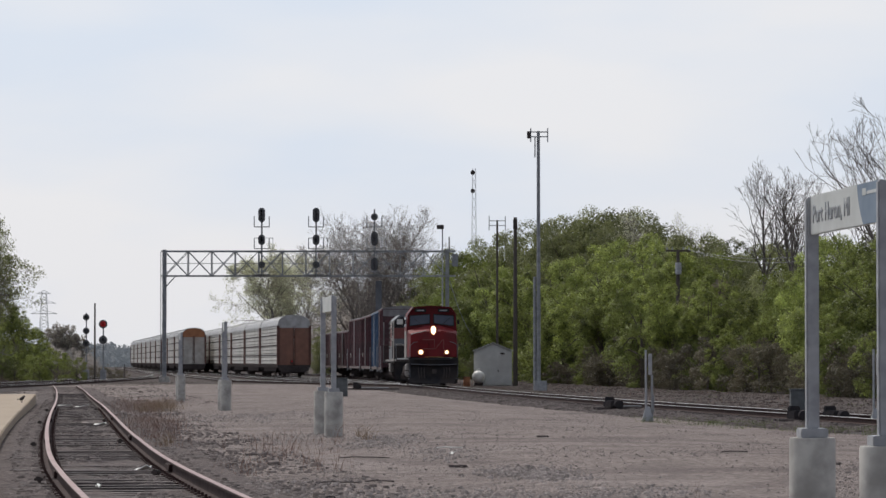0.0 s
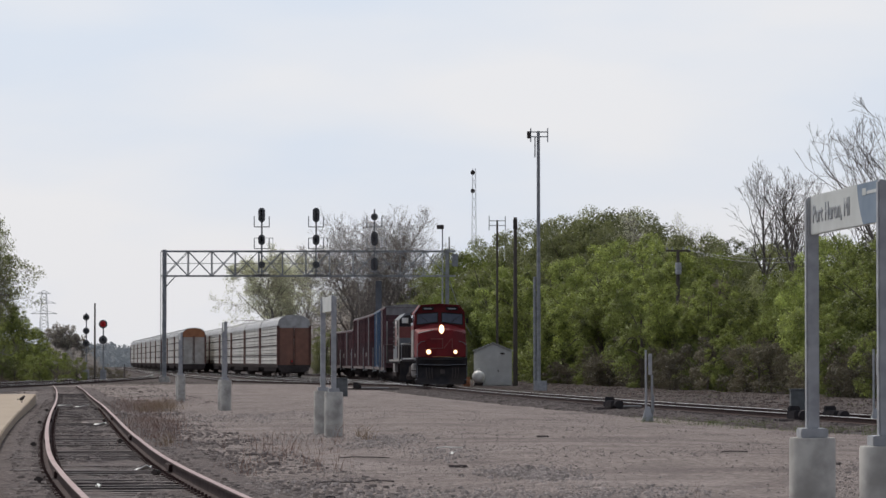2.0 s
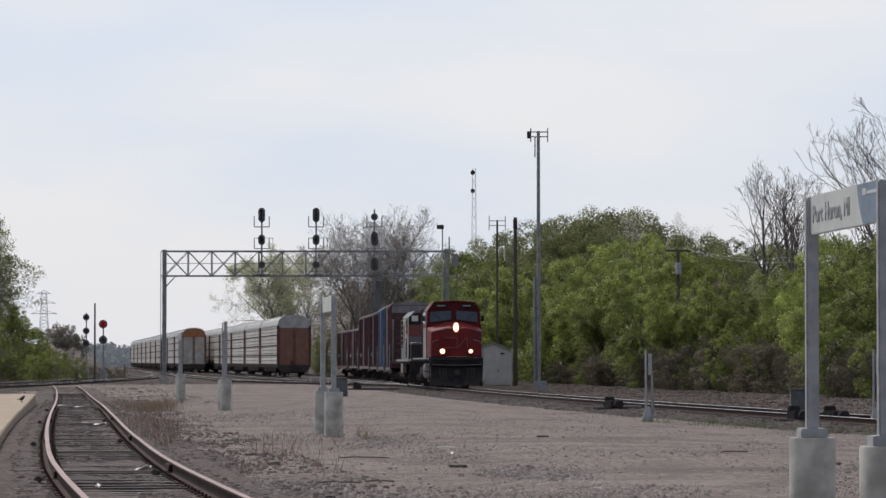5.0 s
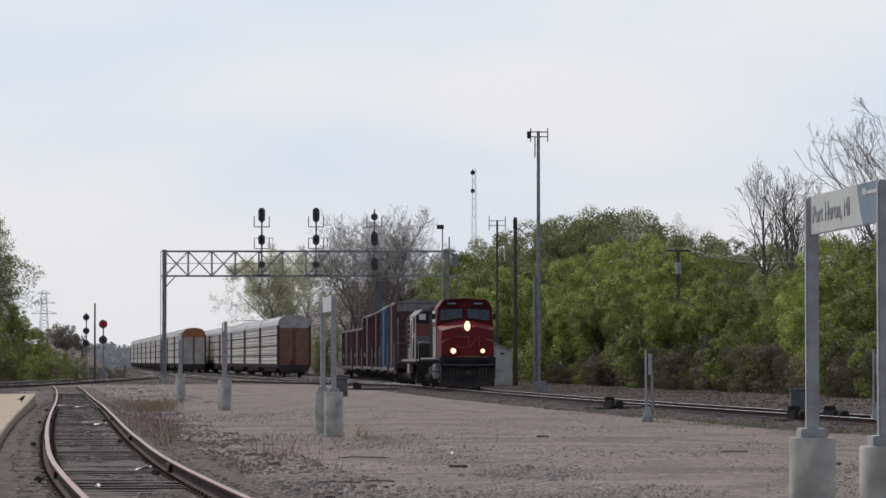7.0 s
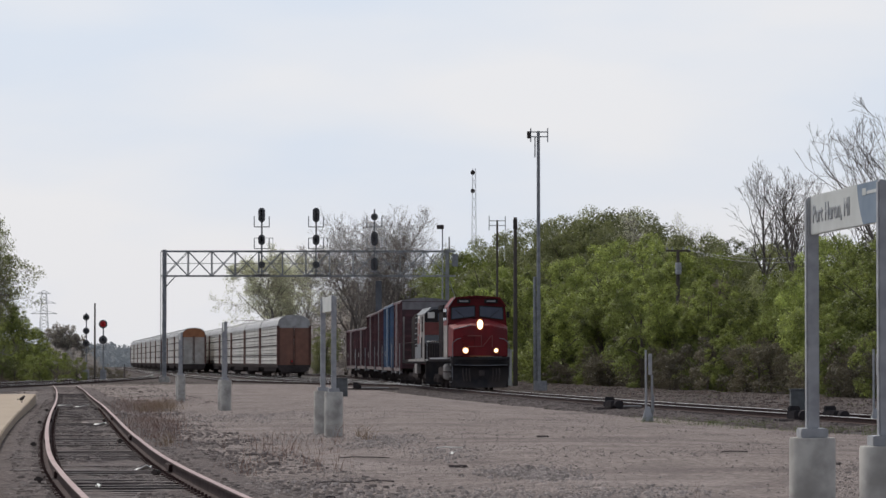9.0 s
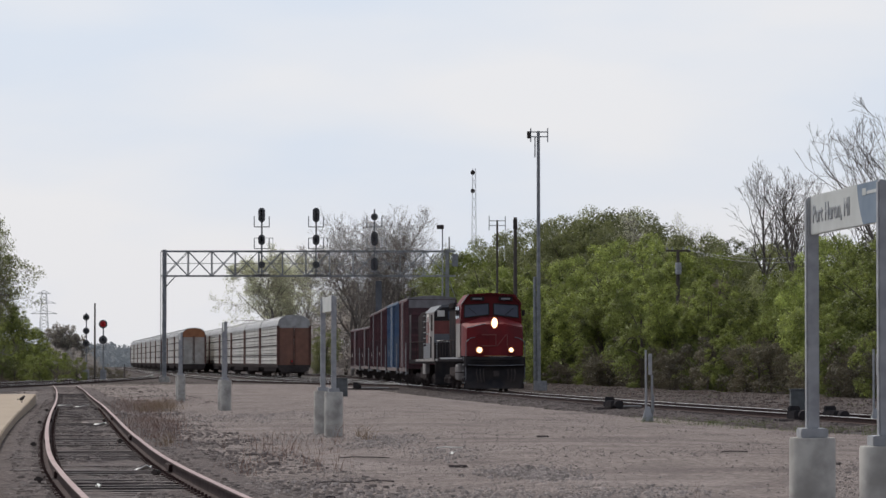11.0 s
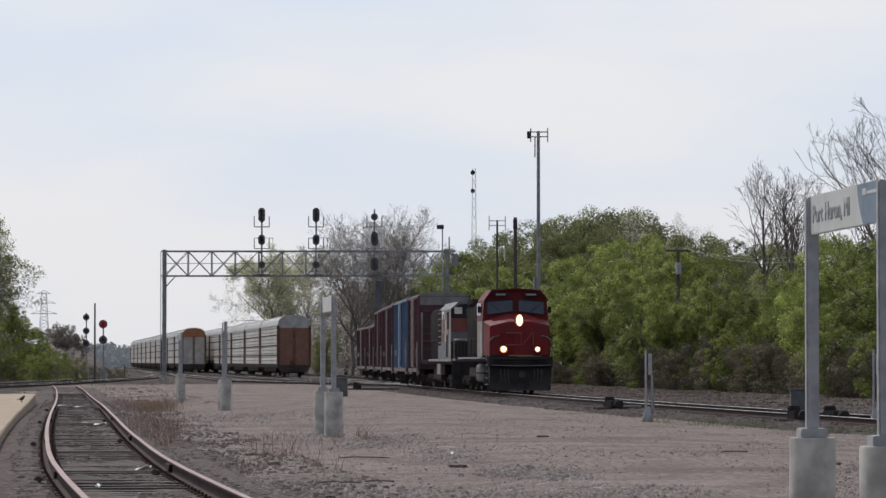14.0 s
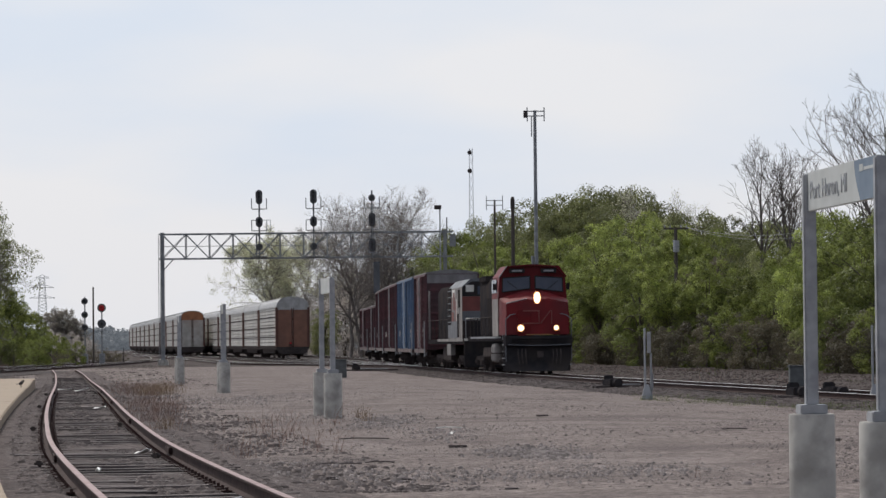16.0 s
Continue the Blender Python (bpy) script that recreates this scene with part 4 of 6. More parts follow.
    part("headlight", Mesh().loft([[(0.13 * math.cos(2 * math.pi * i / 24), yy, 3.42 + 0.24 * math.sin(2 * math.pi * i / 24)) for i in range(24)] for yy in (H - 0.546, H - 0.525)]), M_LAMP, hd, "lit twin headlight")
    # long hood
    part("hood", Mesh().loft([[(x, y, z) for x, z in ((-0.88, 1.75), (0.88, 1.75), (0.88, 4.2), (0.72, 4.5), (-0.72, 4.5), (-0.88, 4.2))] for y in (-H + 0.8, y0)]), M_BLACK, t, "black engine hood", bevel=0.02)
    for k in range(8):
        for sx in (-1, 1):
            part("hood_door", Mesh().box((sx * 0.89, y0 - 0.8 - k * 1.0, 2.7), (0.03, 0.92, 1.7)), M_BLACK, t, bevel=0.008)
    part("radiator", Mesh().box((0, -H + 2.6, 4.5), (1.9, 3.0, 0.3)), M_BLACK, t, "black roof radiator", bevel=0.05)
    part("exhaust_stack", Mesh().box((0, 0.5, 4.6), (0.6, 0.9, 0.25)), M_DARK, t, bevel=0.03)
    part("horn", Mesh().box((0, y0 + 0.2, 4.86), (0.5, 0.2, 0.12)), M_DARK, t)
    for sx in (-1, 1):
        rail = Mesh()
        for k in range(7):
            yy = y0 - 0.4 - k * 1.7
            rail.tube((sx * 1.45, yy, 1.55), (sx * 1.45, yy, 2.6), 0.02, n=6)
        rail.tube((sx * 1.45, y0 - 0.3, 2.6), (sx * 1.45, -H + 1.0, 2.6), 0.02, n=6)
        part("handrail", rail, M_DARK, t)
        part("sill_stripe", Mesh().box((sx * 1.48, 0, 1.66), (0.02, 13, 0.08)), M_STEEL, t, "pale sill stripe")
    for y in (5.1, -5.1):
        bogie(t, y, (-1.37, 1.37), 0.508, 2.2)
    # pilot fittings, nose rail and the edge strips of nose and roof
    for x in (-0.95, -0.78, -0.61, 0.61, 0.78, 0.95):
        part("air_hose", Mesh().line([(x, H + 0.06, 1.12), (x * 1.02, H + 0.16, 0.9), (x * 0.98, H + 0.17, 0.62), (x * 0.94, H + 0.12, 0.46)], 0.028), M_DARK, t, "hanging rubber air hose")
    part("uncoupling_lever", Mesh().line([(-1.4, H + 0.05, 1.32), (-0.4, H + 0.12, 1.28), (0.4, H + 0.12, 1.28), (1.4, H + 0.05, 1.32)], 0.02), M_SLATE, t)
    part("anti_climber", Mesh().box((0, H + 0.03, 1.62), (2.5, 0.22, 0.1)).box((0, H + 0.03, 1.48), (2.5, 0.18, 0.05)), M_BLACK, t, bevel=0.015)
    # edge strips pale on the sunlit side: the highlight is put into their colour
    for sx in (-1, 1):
        part("nose_lip", Mesh().line([(sx * 0.45, H - 0.66, 3.385), (sx * 1.39, H - 0.53, 3.175)], 0.022), M_STEEL if sx > 0 else M_RED, t, "nose edge, its highlight painted pale on the sunlit side")
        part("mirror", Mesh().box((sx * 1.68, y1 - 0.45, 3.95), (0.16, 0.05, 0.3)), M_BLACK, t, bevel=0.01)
        part("roof_rim", Mesh().line([(sx * 1.54, y1 + 0.14, 4.37), (sx * 1.16, y1 + 0.14, 4.89)], 0.025), M_STEEL if sx > 0 else M_RED, t, "roof edge, its highlight painted pale on the sunlit side")
    coupler(t, H - 0.1, 1)
    coupler(t, -H + 0.1, -1)
    return t


def locomotive_second():
    t = thing("locomotive", pose(0, 0, 0), "second locomotive with red cab face and long white sides", "locomotive", "train")
    H = 11.4
    y1, y0 = H - 1.1, H - 9.2
    part("frame", Mesh().box((0, 0, 1.48), (3.0, 22.0, 0.24)), M_BLACK, t, bevel=0.02)
    part("fuel_tank", Mesh().box((0, -1, 0.85), (2.6, 5.0, 0.9)), M_DARK, t, bevel=0.12)
    part("pilot", Mesh().box((0, H - 0.3, 0.85), (3.0, 0.3, 1.3)), M_BLACK, t, bevel=0.03)
    body = [(-1.52, 1.6), (1.52, 1.6), (1.52, 4.2), (1.1, 4.6), (0, 4.7), (-1.1, 4.6), (-1.52, 4.2)]
    part("body", Mesh().loft([[(x, y, z) for x, z in body] for y in (y0, y1)]), M_PANEL, t, "dirty white full width body", bevel=0.02)
    part("roof_cap", Mesh().loft([[(x, y, z + 0.02) for x, z in body[2:]] + [(-1.0, y, 4.5), (1.0, y, 4.5)] for y in (y0 + 0.2, y1 + 0.05)]), M_SLATE, t)
    up = [(-1.5, 3.75), (1.5, 3.75), (1.5, 4.2), (1.08, 4.58), (0, 4.68), (-1.08, 4.58), (-1.5, 4.2)]
    part("black_brow", Mesh().loft([[(x, y, z) for x, z in up] for y in (y1 + 0.004, y1 + 0.03)]), M_BLACK, t, "black upper cab face")
    part("red_band", Mesh().box((0, y1 + 0.015, 3.38), (3.0, 0.03, 0.72)), M_OLDRED, t, "faded red band across the cab face")
    part("pale_band", Mesh().box((0, y1 + 0.012, 2.78), (3.0, 0.024, 0.46)), M_SLATE, t)
    part("lower_face", Mesh().box((0, y1 + 0.012, 2.06), (3.0, 0.024, 0.94)), M_BLACK, t)
    for sx in (-1, 1):
        part("windscreen", Mesh().box((sx * 0.42, y1 + 0.04, 4.05), (0.62, 0.02, 0.42)), M_GLASS, t)
        part("number_board", Mesh().box((sx * 1.12, y1 + 0.05, 4.15), (0.4, 0.06, 0.34)), M_WHITE, t, "pale number board")
        part("side_window", Mesh().box((sx * 1.525, y1 - 1.5, 3.65), (0.03, 1.1, 0.9)), M_BLACK, t, "dark cab side window")
        part("dark_panel", Mesh().box((sx * 1.527, y0 + 1.25, 3.3), (0.03, 1.9, 1.9)), M_BLACK, t, "black louvred side panel")
        for k in range(6):
            part("louvre", Mesh().box((sx * 1.545, y0 + 1.25, 2.5 + k * 0.32), (0.02, 1.8, 0.05)), M_SLATE, t)
        part("graffiti_patch", Mesh().box((sx * 1.527, y1 - 5.2, 2.75), (0.012, 1.3, 0.5)).box((sx * 1.527, y1 - 3.4, 3.0), (0.012, 0.5, 1.1)), M_OLDRED, t, "faded red painted shapes")
        part("white_patch", Mesh().box((sx * 1.527, y1 - 4.6, 3.95), (0.012, 1.5, 0.4)).box((sx * 1.527, y1 - 3.0, 2.7), (0.012, 0.35, 1.9)), M_WHITE, t, "brighter white painted shapes")
        part("side_door", Mesh().box((sx * 1.525, y1 - 2.2, 2.3), (0.03, 0.9, 1.2)), M_BLACK, t)
        part("red_stripe", Mesh().box((sx * 1.525, y1 - 4.4, 3.55), (0.02, 0.9, 0.9)).box((sx * 1.525, y1 - 5.9, 3.45), (0.02, 0.5, 0.7)), M_OLDRED, t)
        part("slate_stripe", Mesh().box((sx * 1.525, (y0 + y1) / 2 - 1.2, 2.1), (0.02, 5.4, 0.85)), M_SLATE, t, "slate grey lower stripe")
        for k in range(5):
            part("panel_seam", Mesh().box((sx * 1.525, y1 - 1.2 - k * 1.5, 2.9), (0.025, 0.04, 2.5)), M_SLATE, t)
        rail = Mesh().tube((sx * 1.45, y0, 2.65), (sx * 1.45, -H + 0.7, 2.65), 0.02, n=6)
        for k in range(6):
            rail.tube((sx * 1.45, y0 - 0.5 - 2.2 * k, 1.6), (sx * 1.45, y0 - 0.5 - 2.2 * k, 2.65), 0.02, n=6)
        part("handrail", rail, M_DARK, t)
        part("deck_edge", Mesh().box((sx * 1.5, 3.0, 1.56), (0.05, 15, 0.14)), M_PANEL, t, "pale deck edge")
        part("tool_box", Mesh().box((sx * 1.38, 2.4, 1.08), (0.25, 2.2, 0.62)), M_PANEL, t, bevel=0.03)
        part("end_post", Mesh().box((sx * 1.42, -H + 0.5, 2.9), (0.1, 0.1, 2.9)), M_PANEL, t, "pale end post")
    handrail(t, [(-1.4, H - 0.4, 2.62), (1.4, H - 0.4, 2.62)], m=M_WHITE, r=0.045)
    for x in (-1.4, -0.5, 0.5, 1.4):
        handrail(t, [(x, H - 0.4, 1.6), (x, H - 0.4, 2.62)], m=M_STEEL)
    part("hood", Mesh().loft([[(x, y, z) for x, z in ((-0.95, 1.6), (0.95, 1.6), (0.95, 4.2), (0.75, 4.5), (-0.75, 4.5), (-0.95, 4.2))] for y in (-H + 0.9, y0)]), M_BLACK, t, "black rear hood", bevel=0.02)
    for k in range(6):
        part("step", Mesh().box((1.35 - 0.5 * k, H - 0.12, 1.58), (0.3, 0.06, 0.12)), M_WHITE, t, "white step edge")
    for y in (7.0, -7.0):
        bogie(t, y, (-1.9, 0.0, 1.9), 0.5, 2.2)
    coupler(t, H - 0.1, 1)
    coupler(t, -H + 0.1, -1)
    return t


M_SILL = mat("mottled_sill", (0.15, 0.11, 0.11), (0.07, 0.048, 0.05), 1.2, 0.85, bump=0.05, spread=(0.4, 0.6))


def boxcar(material, label, top=5.1, L=17.2, band=True):
    t = thing("boxcar", pose(0, 0, 0), label, "boxcar", "train")
    h, w, z0 = L / 2 - 0.35, 1.5, 1.05
    eave = top - 0.25
    part("body", Mesh().box((0, 0, (z0 + eave) / 2), (2 * w - 0.06, 2 * h - 0.1, eave - z0)), material, t, bevel=0.02)
    part("roof", Mesh().loft([[(x, y, z) for x, z in ((-w, eave), (w, eave), (w, eave + 0.08), (0.75, top - 0.05), (0, top), (-0.75, top - 0.05), (-w, eave + 0.08))] for y in (-h, h)]), M_CARROOF, t, "dull galvanised roof", bevel=0.01)
    rib = Mesh().box((0, 0, 0), (0.09, 0.10, eave - z0)).data("rib", material, 0.01)
    for sx in (-1, 1):
        n = 11
        for k in range(n):
            y = -h + 0.08 + (2 * h - 0.16) * k / (n - 1)
            if abs(y) > 1.7:
                part("rib", rib, material, t, at=pose(sx * w, y, (z0 + eave) / 2))
        part("side_sill", Mesh().box((sx * (w + 0.01), 0, z0 - 0.08), (0.1, 2 * h * 0.96, 0.22)), M_SILL, t, "mottled pale side sill")
        part("top_chord", Mesh().box((sx * (w + 0.01), 0, eave - 0.06), (0.1, 2 * h, 0.12)), material, t)
        d = part("door", Mesh().box((sx * (w + 0.05), 0, (z0 + eave) / 2), (0.08, 3.0, eave - z0 - 0.2)), material, t, "ribbed sliding door", bevel=0.01)
        for k in range(7):
            part("door_rib", Mesh().box((sx * (w + 0.1), 0, z0 + 0.4 + k * (eave - z0 - 0.8) / 6), (0.04, 2.9, 0.08)), material, d)
        part("door_bar", Mesh().tube((sx * (w + 0.13), 0.9, z0 + 0.15), (sx * (w + 0.13), 0.9, eave - 0.15), 0.03, n=6), M_STEEL, d)
        lad = Mesh()
        for yy in (h - 0.15, h - 0.6):
            lad.tube((sx * (w + 0.1), yy, z0 - 0.4), (sx * (w + 0.1), yy, z0 + 1.6), 0.02, n=5)
        for k in range(6):
            lad.tube((sx * (w + 0.1), h - 0.15, z0 - 0.35 + 0.36 * k), (sx * (w + 0.1), h - 0.6, z0 - 0.35 + 0.36 * k), 0.016, n=5)
        part("ladder", lad, M_STEEL, t)
        part("jacking_pad", Mesh().box((sx * (w - 0.05), h - 1.6, z0 - 0.2), (0.12, 1.3, 0.25)).box((sx * (w - 0.05), -h + 1.6, z0 - 0.2), (0.12, 1.3, 0.25)), M_STEEL, t)
        part("stencil_bars", Mesh().box((sx * (w + 0.005), h - 2.4, z0 + 1.1), (0.012, 1.1, 0.2)).box((sx * (w + 0.005), h - 2.4, z0 + 0.8), (0.012, 0.9, 0.14)).box((sx * (w + 0.005), -h + 2.6, z0 + 1.0), (0.012, 1.4, 0.35)), mat("faded_stencil", (0.45, 0.42, 0.40), None, 3.0), t, "faded white stencil bars")
    for sy in (-1, 1):
        e = part("end", Mesh().box((0, sy * (h - 0.03), (z0 + eave) / 2), (2 * w - 0.1, 0.06, eave - z0)), material, t)
        for k in range(8):
            part("end_rib", Mesh().box((0, sy * (h + 0.02), z0 + 0.3 + k * (eave - z0 - 1.2) / 7), (2 * w - 0.4, 0.08, 0.14)), material, e, bevel=0.02)
        if band and sy > 0:
            part("end_band", Mesh().box((0, sy * (h + 0.012), eave - 0.28), (2 * w - 0.12, 0.03, 0.5)), M_CARROOF, e, "pale band across the top of the end")
        coupler(t, sy * (h + 0.1), sy)
    part("underframe", Mesh().box((0, 0, 0.88), (0.6, 2 * h, 0.3)).box((0, 0, 0.78), (2.0, 3.0, 0.35)), M_DARK, t)
    for y in (h - 2.0, -h + 2.0):
        bogie(t, y, (-0.85, 0.85), 0.457, 2.0)
    return t


def autorack(end, cap, label):
    t = thing("autorack", pose(0, 0, 0), label, "autorack", "parked autoracks")
    h, w, z0 = 13.3, 1.55, 1.15
    arch = [(w, 5.0), (w * 0.97, 5.3), (w * 0.86, 5.6), (w * 0.62, 5.82), (w * 0.3, 5.93), (0, 5.95)]
    ring = arch + [(-x, z) for x, z in arch[-2::-1]]
    shell = ring + [(x * 0.97, z - 0.06) for x, z in ring[::-1]]
    part("roof", Mesh().loft([[(x, y, z) for x, z in shell] for y in (-h, h)]), M_ROOF, t, "rounded pale metal roof")
    rib = Mesh().loft([[(x * 1.012, y, z + 0.03) for x, z in ring] + [(x * 0.98, y, z - 0.03) for x, z in ring[::-1]] for y in (-0.06, 0.06)]).data("roof_rib", M_ROOF)
    for k in range(9):
        part("roof_rib", rib, M_ROOF, t, at=pose(0, -h + 0.4 + k * (2 * h - 0.8) / 8, 0))
    npan = 10
    pw = (2 * h - 0.5) / npan
    pan = Mesh()                                # corrugated panel: overlapping level folds
    zig = []
    for row in range(11):
        z = z0 + 0.12 + row * 0.345
        zig += [(0.026, z), (-0.014, z + 0.28)]
    pan.loft([[(a, y, z) for a, z in zig] for y in (-pw / 2 + 0.08, pw / 2 - 0.08)], cap=False, closed=False)
    pd = pan.data("side_panel", M_RACK)
    gap = Mesh().box((0, 0, 2.1), (0.05, pw - 0.16, 0.09)).box((0, 0, 3.05), (0.05, pw - 0.16, 0.09)).box((0, 0, 4.05), (0.05, pw - 0.16, 0.09)).data("slot", M_DARK)
    post = Mesh().box((0, 0, (z0 + 5.02) / 2), (0.05, 0.12, 5.02 - z0)).data("post", M_RACK)
    for sx in (-1, 1):
        for k in range(npan):
            y = -h + 0.25 + pw * (k + 0.5)
            p = part("side_panel", pd, M_RACK, t, at=pose(sx * (w - 0.03), y, 0, 0, 0, 0 if sx > 0 else 180))
            part("slot", gap, M_DARK, p, at=pose(0.015, 0, 0))
        for k in range(npan + 1):
            part("post", post, M_RACK, t, at=pose(sx * (w - 0.045), -h + 0.25 + pw * k, 0))
        part("side_sill", Mesh().box((sx * (w - 0.02), 0, z0 - 0.1), (0.10, 2 * h, 0.3)), M_DARK, t)
        part("top_chord", Mesh().box((sx * (w - 0.01), 0, 5.0), (0.11, 2 * h, 0.14)), M_ROOF, t)
        for yy in (h - 0.06, -h + 0.06):
            part("corner_post", Mesh().box((sx * (w + 0.01), yy - math.copysign(0.22, yy), 3.05), (0.16, 0.6, 3.8)), M_RACKPOST, t, "rusty corner post")
    for d in (1.2, 2.5, 3.9):
        part("deck", Mesh().box((0, 0, d), (2 * w - 0.5, 2 * h - 0.5, 0.08)), M_DARK, t)
    for sy in (-1, 1):
        for sx in (-1, 1):
            dr = part("end_door", Mesh().box((sx * (w / 2 - 0.01), sy * (h - 0.06), (z0 + 4.95) / 2), (w - 0.06, 0.06, 4.95 - z0)), end, t, "tall flat end door", bevel=0.01)
            part("hinge_bar", Mesh().tube((sx * 0.09, sy * (h - 0.01), z0 + 0.1), (sx * 0.09, sy * (h - 0.01), 4.9), 0.03, n=6).tube((sx * (w - 0.12), sy * (h - 0.01), z0 + 0.1), (sx * (w - 0.12), sy * (h - 0.01), 4.9), 0.03, n=6), M_RACKPOST, dr)
        cp = [(x * 0.96, z) for x, z in ring]
        part("end_cap", Mesh().loft([[(x, y, z - 0.03) for x, z in cp + [(-w * 0.96, 4.75), (w * 0.96, 4.75)]] for y in (sy * (h - 0.02), sy * (h - 0.10))]), cap, t, "rounded cap above the end doors")
        part("end_sill", Mesh().loft([[(x, y, z) for x, z in ((-w + 0.05, 1.14), (w - 0.05, 1.14), (w - 0.12, 0.62), (1.0, 0.45), (-1.0, 0.45), (-w + 0.12, 0.62))] for y in (sy * (h - 0.5), sy * (h - 0.04))]), M_DARK, t, "grimy dark end sill", bevel=0.02)
        coupler(t, sy * (h + 0.1), sy)
    for sx in (-1, 1):
        part("skirt", Mesh().box((sx * (w - 0.12), 0, 0.78), (0.08, 2 * h - 8.2, 0.5)), M_DARK, t, "dark side skirt between the bogies")
    part("underframe", Mesh().box((0, 0, 0.9), (0.8, 2 * h, 0.35)), M_DARK, t)
    for y in (h - 2.6, -h + 2.6):
        bogie(t, y, (-0.9, 0.9), 0.42, 2.0)
    return t


M_CARDARK = mat("dark_maroon_car", (0.12, 0.05, 0.057), (0.085, 0.042, 0.05), 2.0, 0.75, bump=0.05, coarse=0.5, c3=(0.07, 0.045, 0.05), rnd=0.3)
TRAIN = []


def copy_car(src):
    c = copy_thing(src, pose(0, 0, 0))
    for o in c.children_recursive:
        if o.name.startswith("wheelset"):
            WHEELS.append((o, tuple(o.matrix_basis.translation), o.matrix_basis.translation.z))
    return c


c1 = boxcar(M_BROWN, "short tall brown boxcar with a pale end band", 5.6, 10.2)
c2 = boxcar(M_BLUE, "bright blue ribbed boxcar in a moving train", 5.6, 17.2)
c3 = boxcar(M_BROWN, "tall maroon brown boxcar in a moving train", 5.55, 20.5)
low = boxcar(M_CARDARK, "low dark maroon boxcar in a moving train", 4.6, 17.6, False)
LINEUP = [(locomotive_front(), 17.0), (locomotive_second(), 22.8), (c1, 10.2), (c2, 17.2), (c3, 20.5), (copy_car(c3), 20.5), (low, 17.6), (copy_car(low), 17.6)]
s = 0.0
for ob, L in LINEUP:
    TRAIN.append((ob, s + L / 2, L * 0.33))
    s += L + 0.7
MOVING_WHEELS = list(WHEELS)

PA, PB = Path(x_rack_a, 250, 900), Path(x_rack_b, 250, 1100)
ra = autorack(M_RACKEND, M_ROOF, "parked silver autorack with brown end doors")
rb = autorack(M_RACK, M_ORANGE, "parked silver autorack with pale doors and rusty orange end cap")
ra.matrix_basis = PA.car(PA.s_of(326) + 13.5, RAIL_Z, 9)
rb.matrix_basis = PB.car(PB.s_of(451) + 13.5, RAIL_Z, 9)
marker = thing("end_marker", PA.car(PA.s_of(326) + 13.5, RAIL_Z, 9) @ pose(0.22, 13.42, 1.45), "small end of train marker hung on the last autorack", "end marker")
part("case", Mesh().box((0, 0, 0), (0.3, 0.16, 0.36)), M_DARK, marker, bevel=0.02)
part("lens", Mesh().tube((0, 0.08, 0.05), (0, 0.1, 0.05), 0.09, 0.08, 14), M_REDLIT, marker, "red marker lens")
for k in range(1, 7):
    copy_thing(ra, PA.car(PA.s_of(326) + 13.5 + 27.6 * k, RAIL_Z, 9))
for k in range(1, 10):
    copy_thing(rb if k % 3 else ra, PB.car(PB.s_of(451) + 13.5 + 27.6 * k, RAIL_Z, 9))


# ---- signal bridge ----
def signal_stack(t, x, y, z_top, heads, r, base):
    """Signal heads with round or tall backs on one mast; the faces look towards the camera."""
    part("signal_mast", Mesh().tube((x, y, base), (x, y, z_top), 0.07, n=10), M_STEEL, t)
    for z, tall in heads:
        n = 22
        ring = []
        for i in range(n):
            a = 2 * math.pi * i / n
            ring.append((r * math.cos(a), r * math.sin(a) + (math.copysign(tall, math.sin(a)) if tall else 0)))
        hd = part("signal_head", Mesh().loft([[(x + p, yy, z + q) for p, q in ring] for yy in (y - 0.22, y - 0.16)]), M_SIGNAL, t, "black signal back plate", bevel=0.01)
        for dz in ((-tall, 0, tall) if tall else (0,)):
            part("hood", Mesh().tube((x, y - 0.2, z + dz + 0.02), (x, y - 0.55, z + dz + 0.02), r * 0.32, r * 0.34, 12, cap=False), M_SIGNAL, hd)
        part("case", Mesh().box((x, y - 0.05, z), (r * 0.9, 0.25, r * 1.0 + 1.4 * tall)), M_SIGNAL, hd)


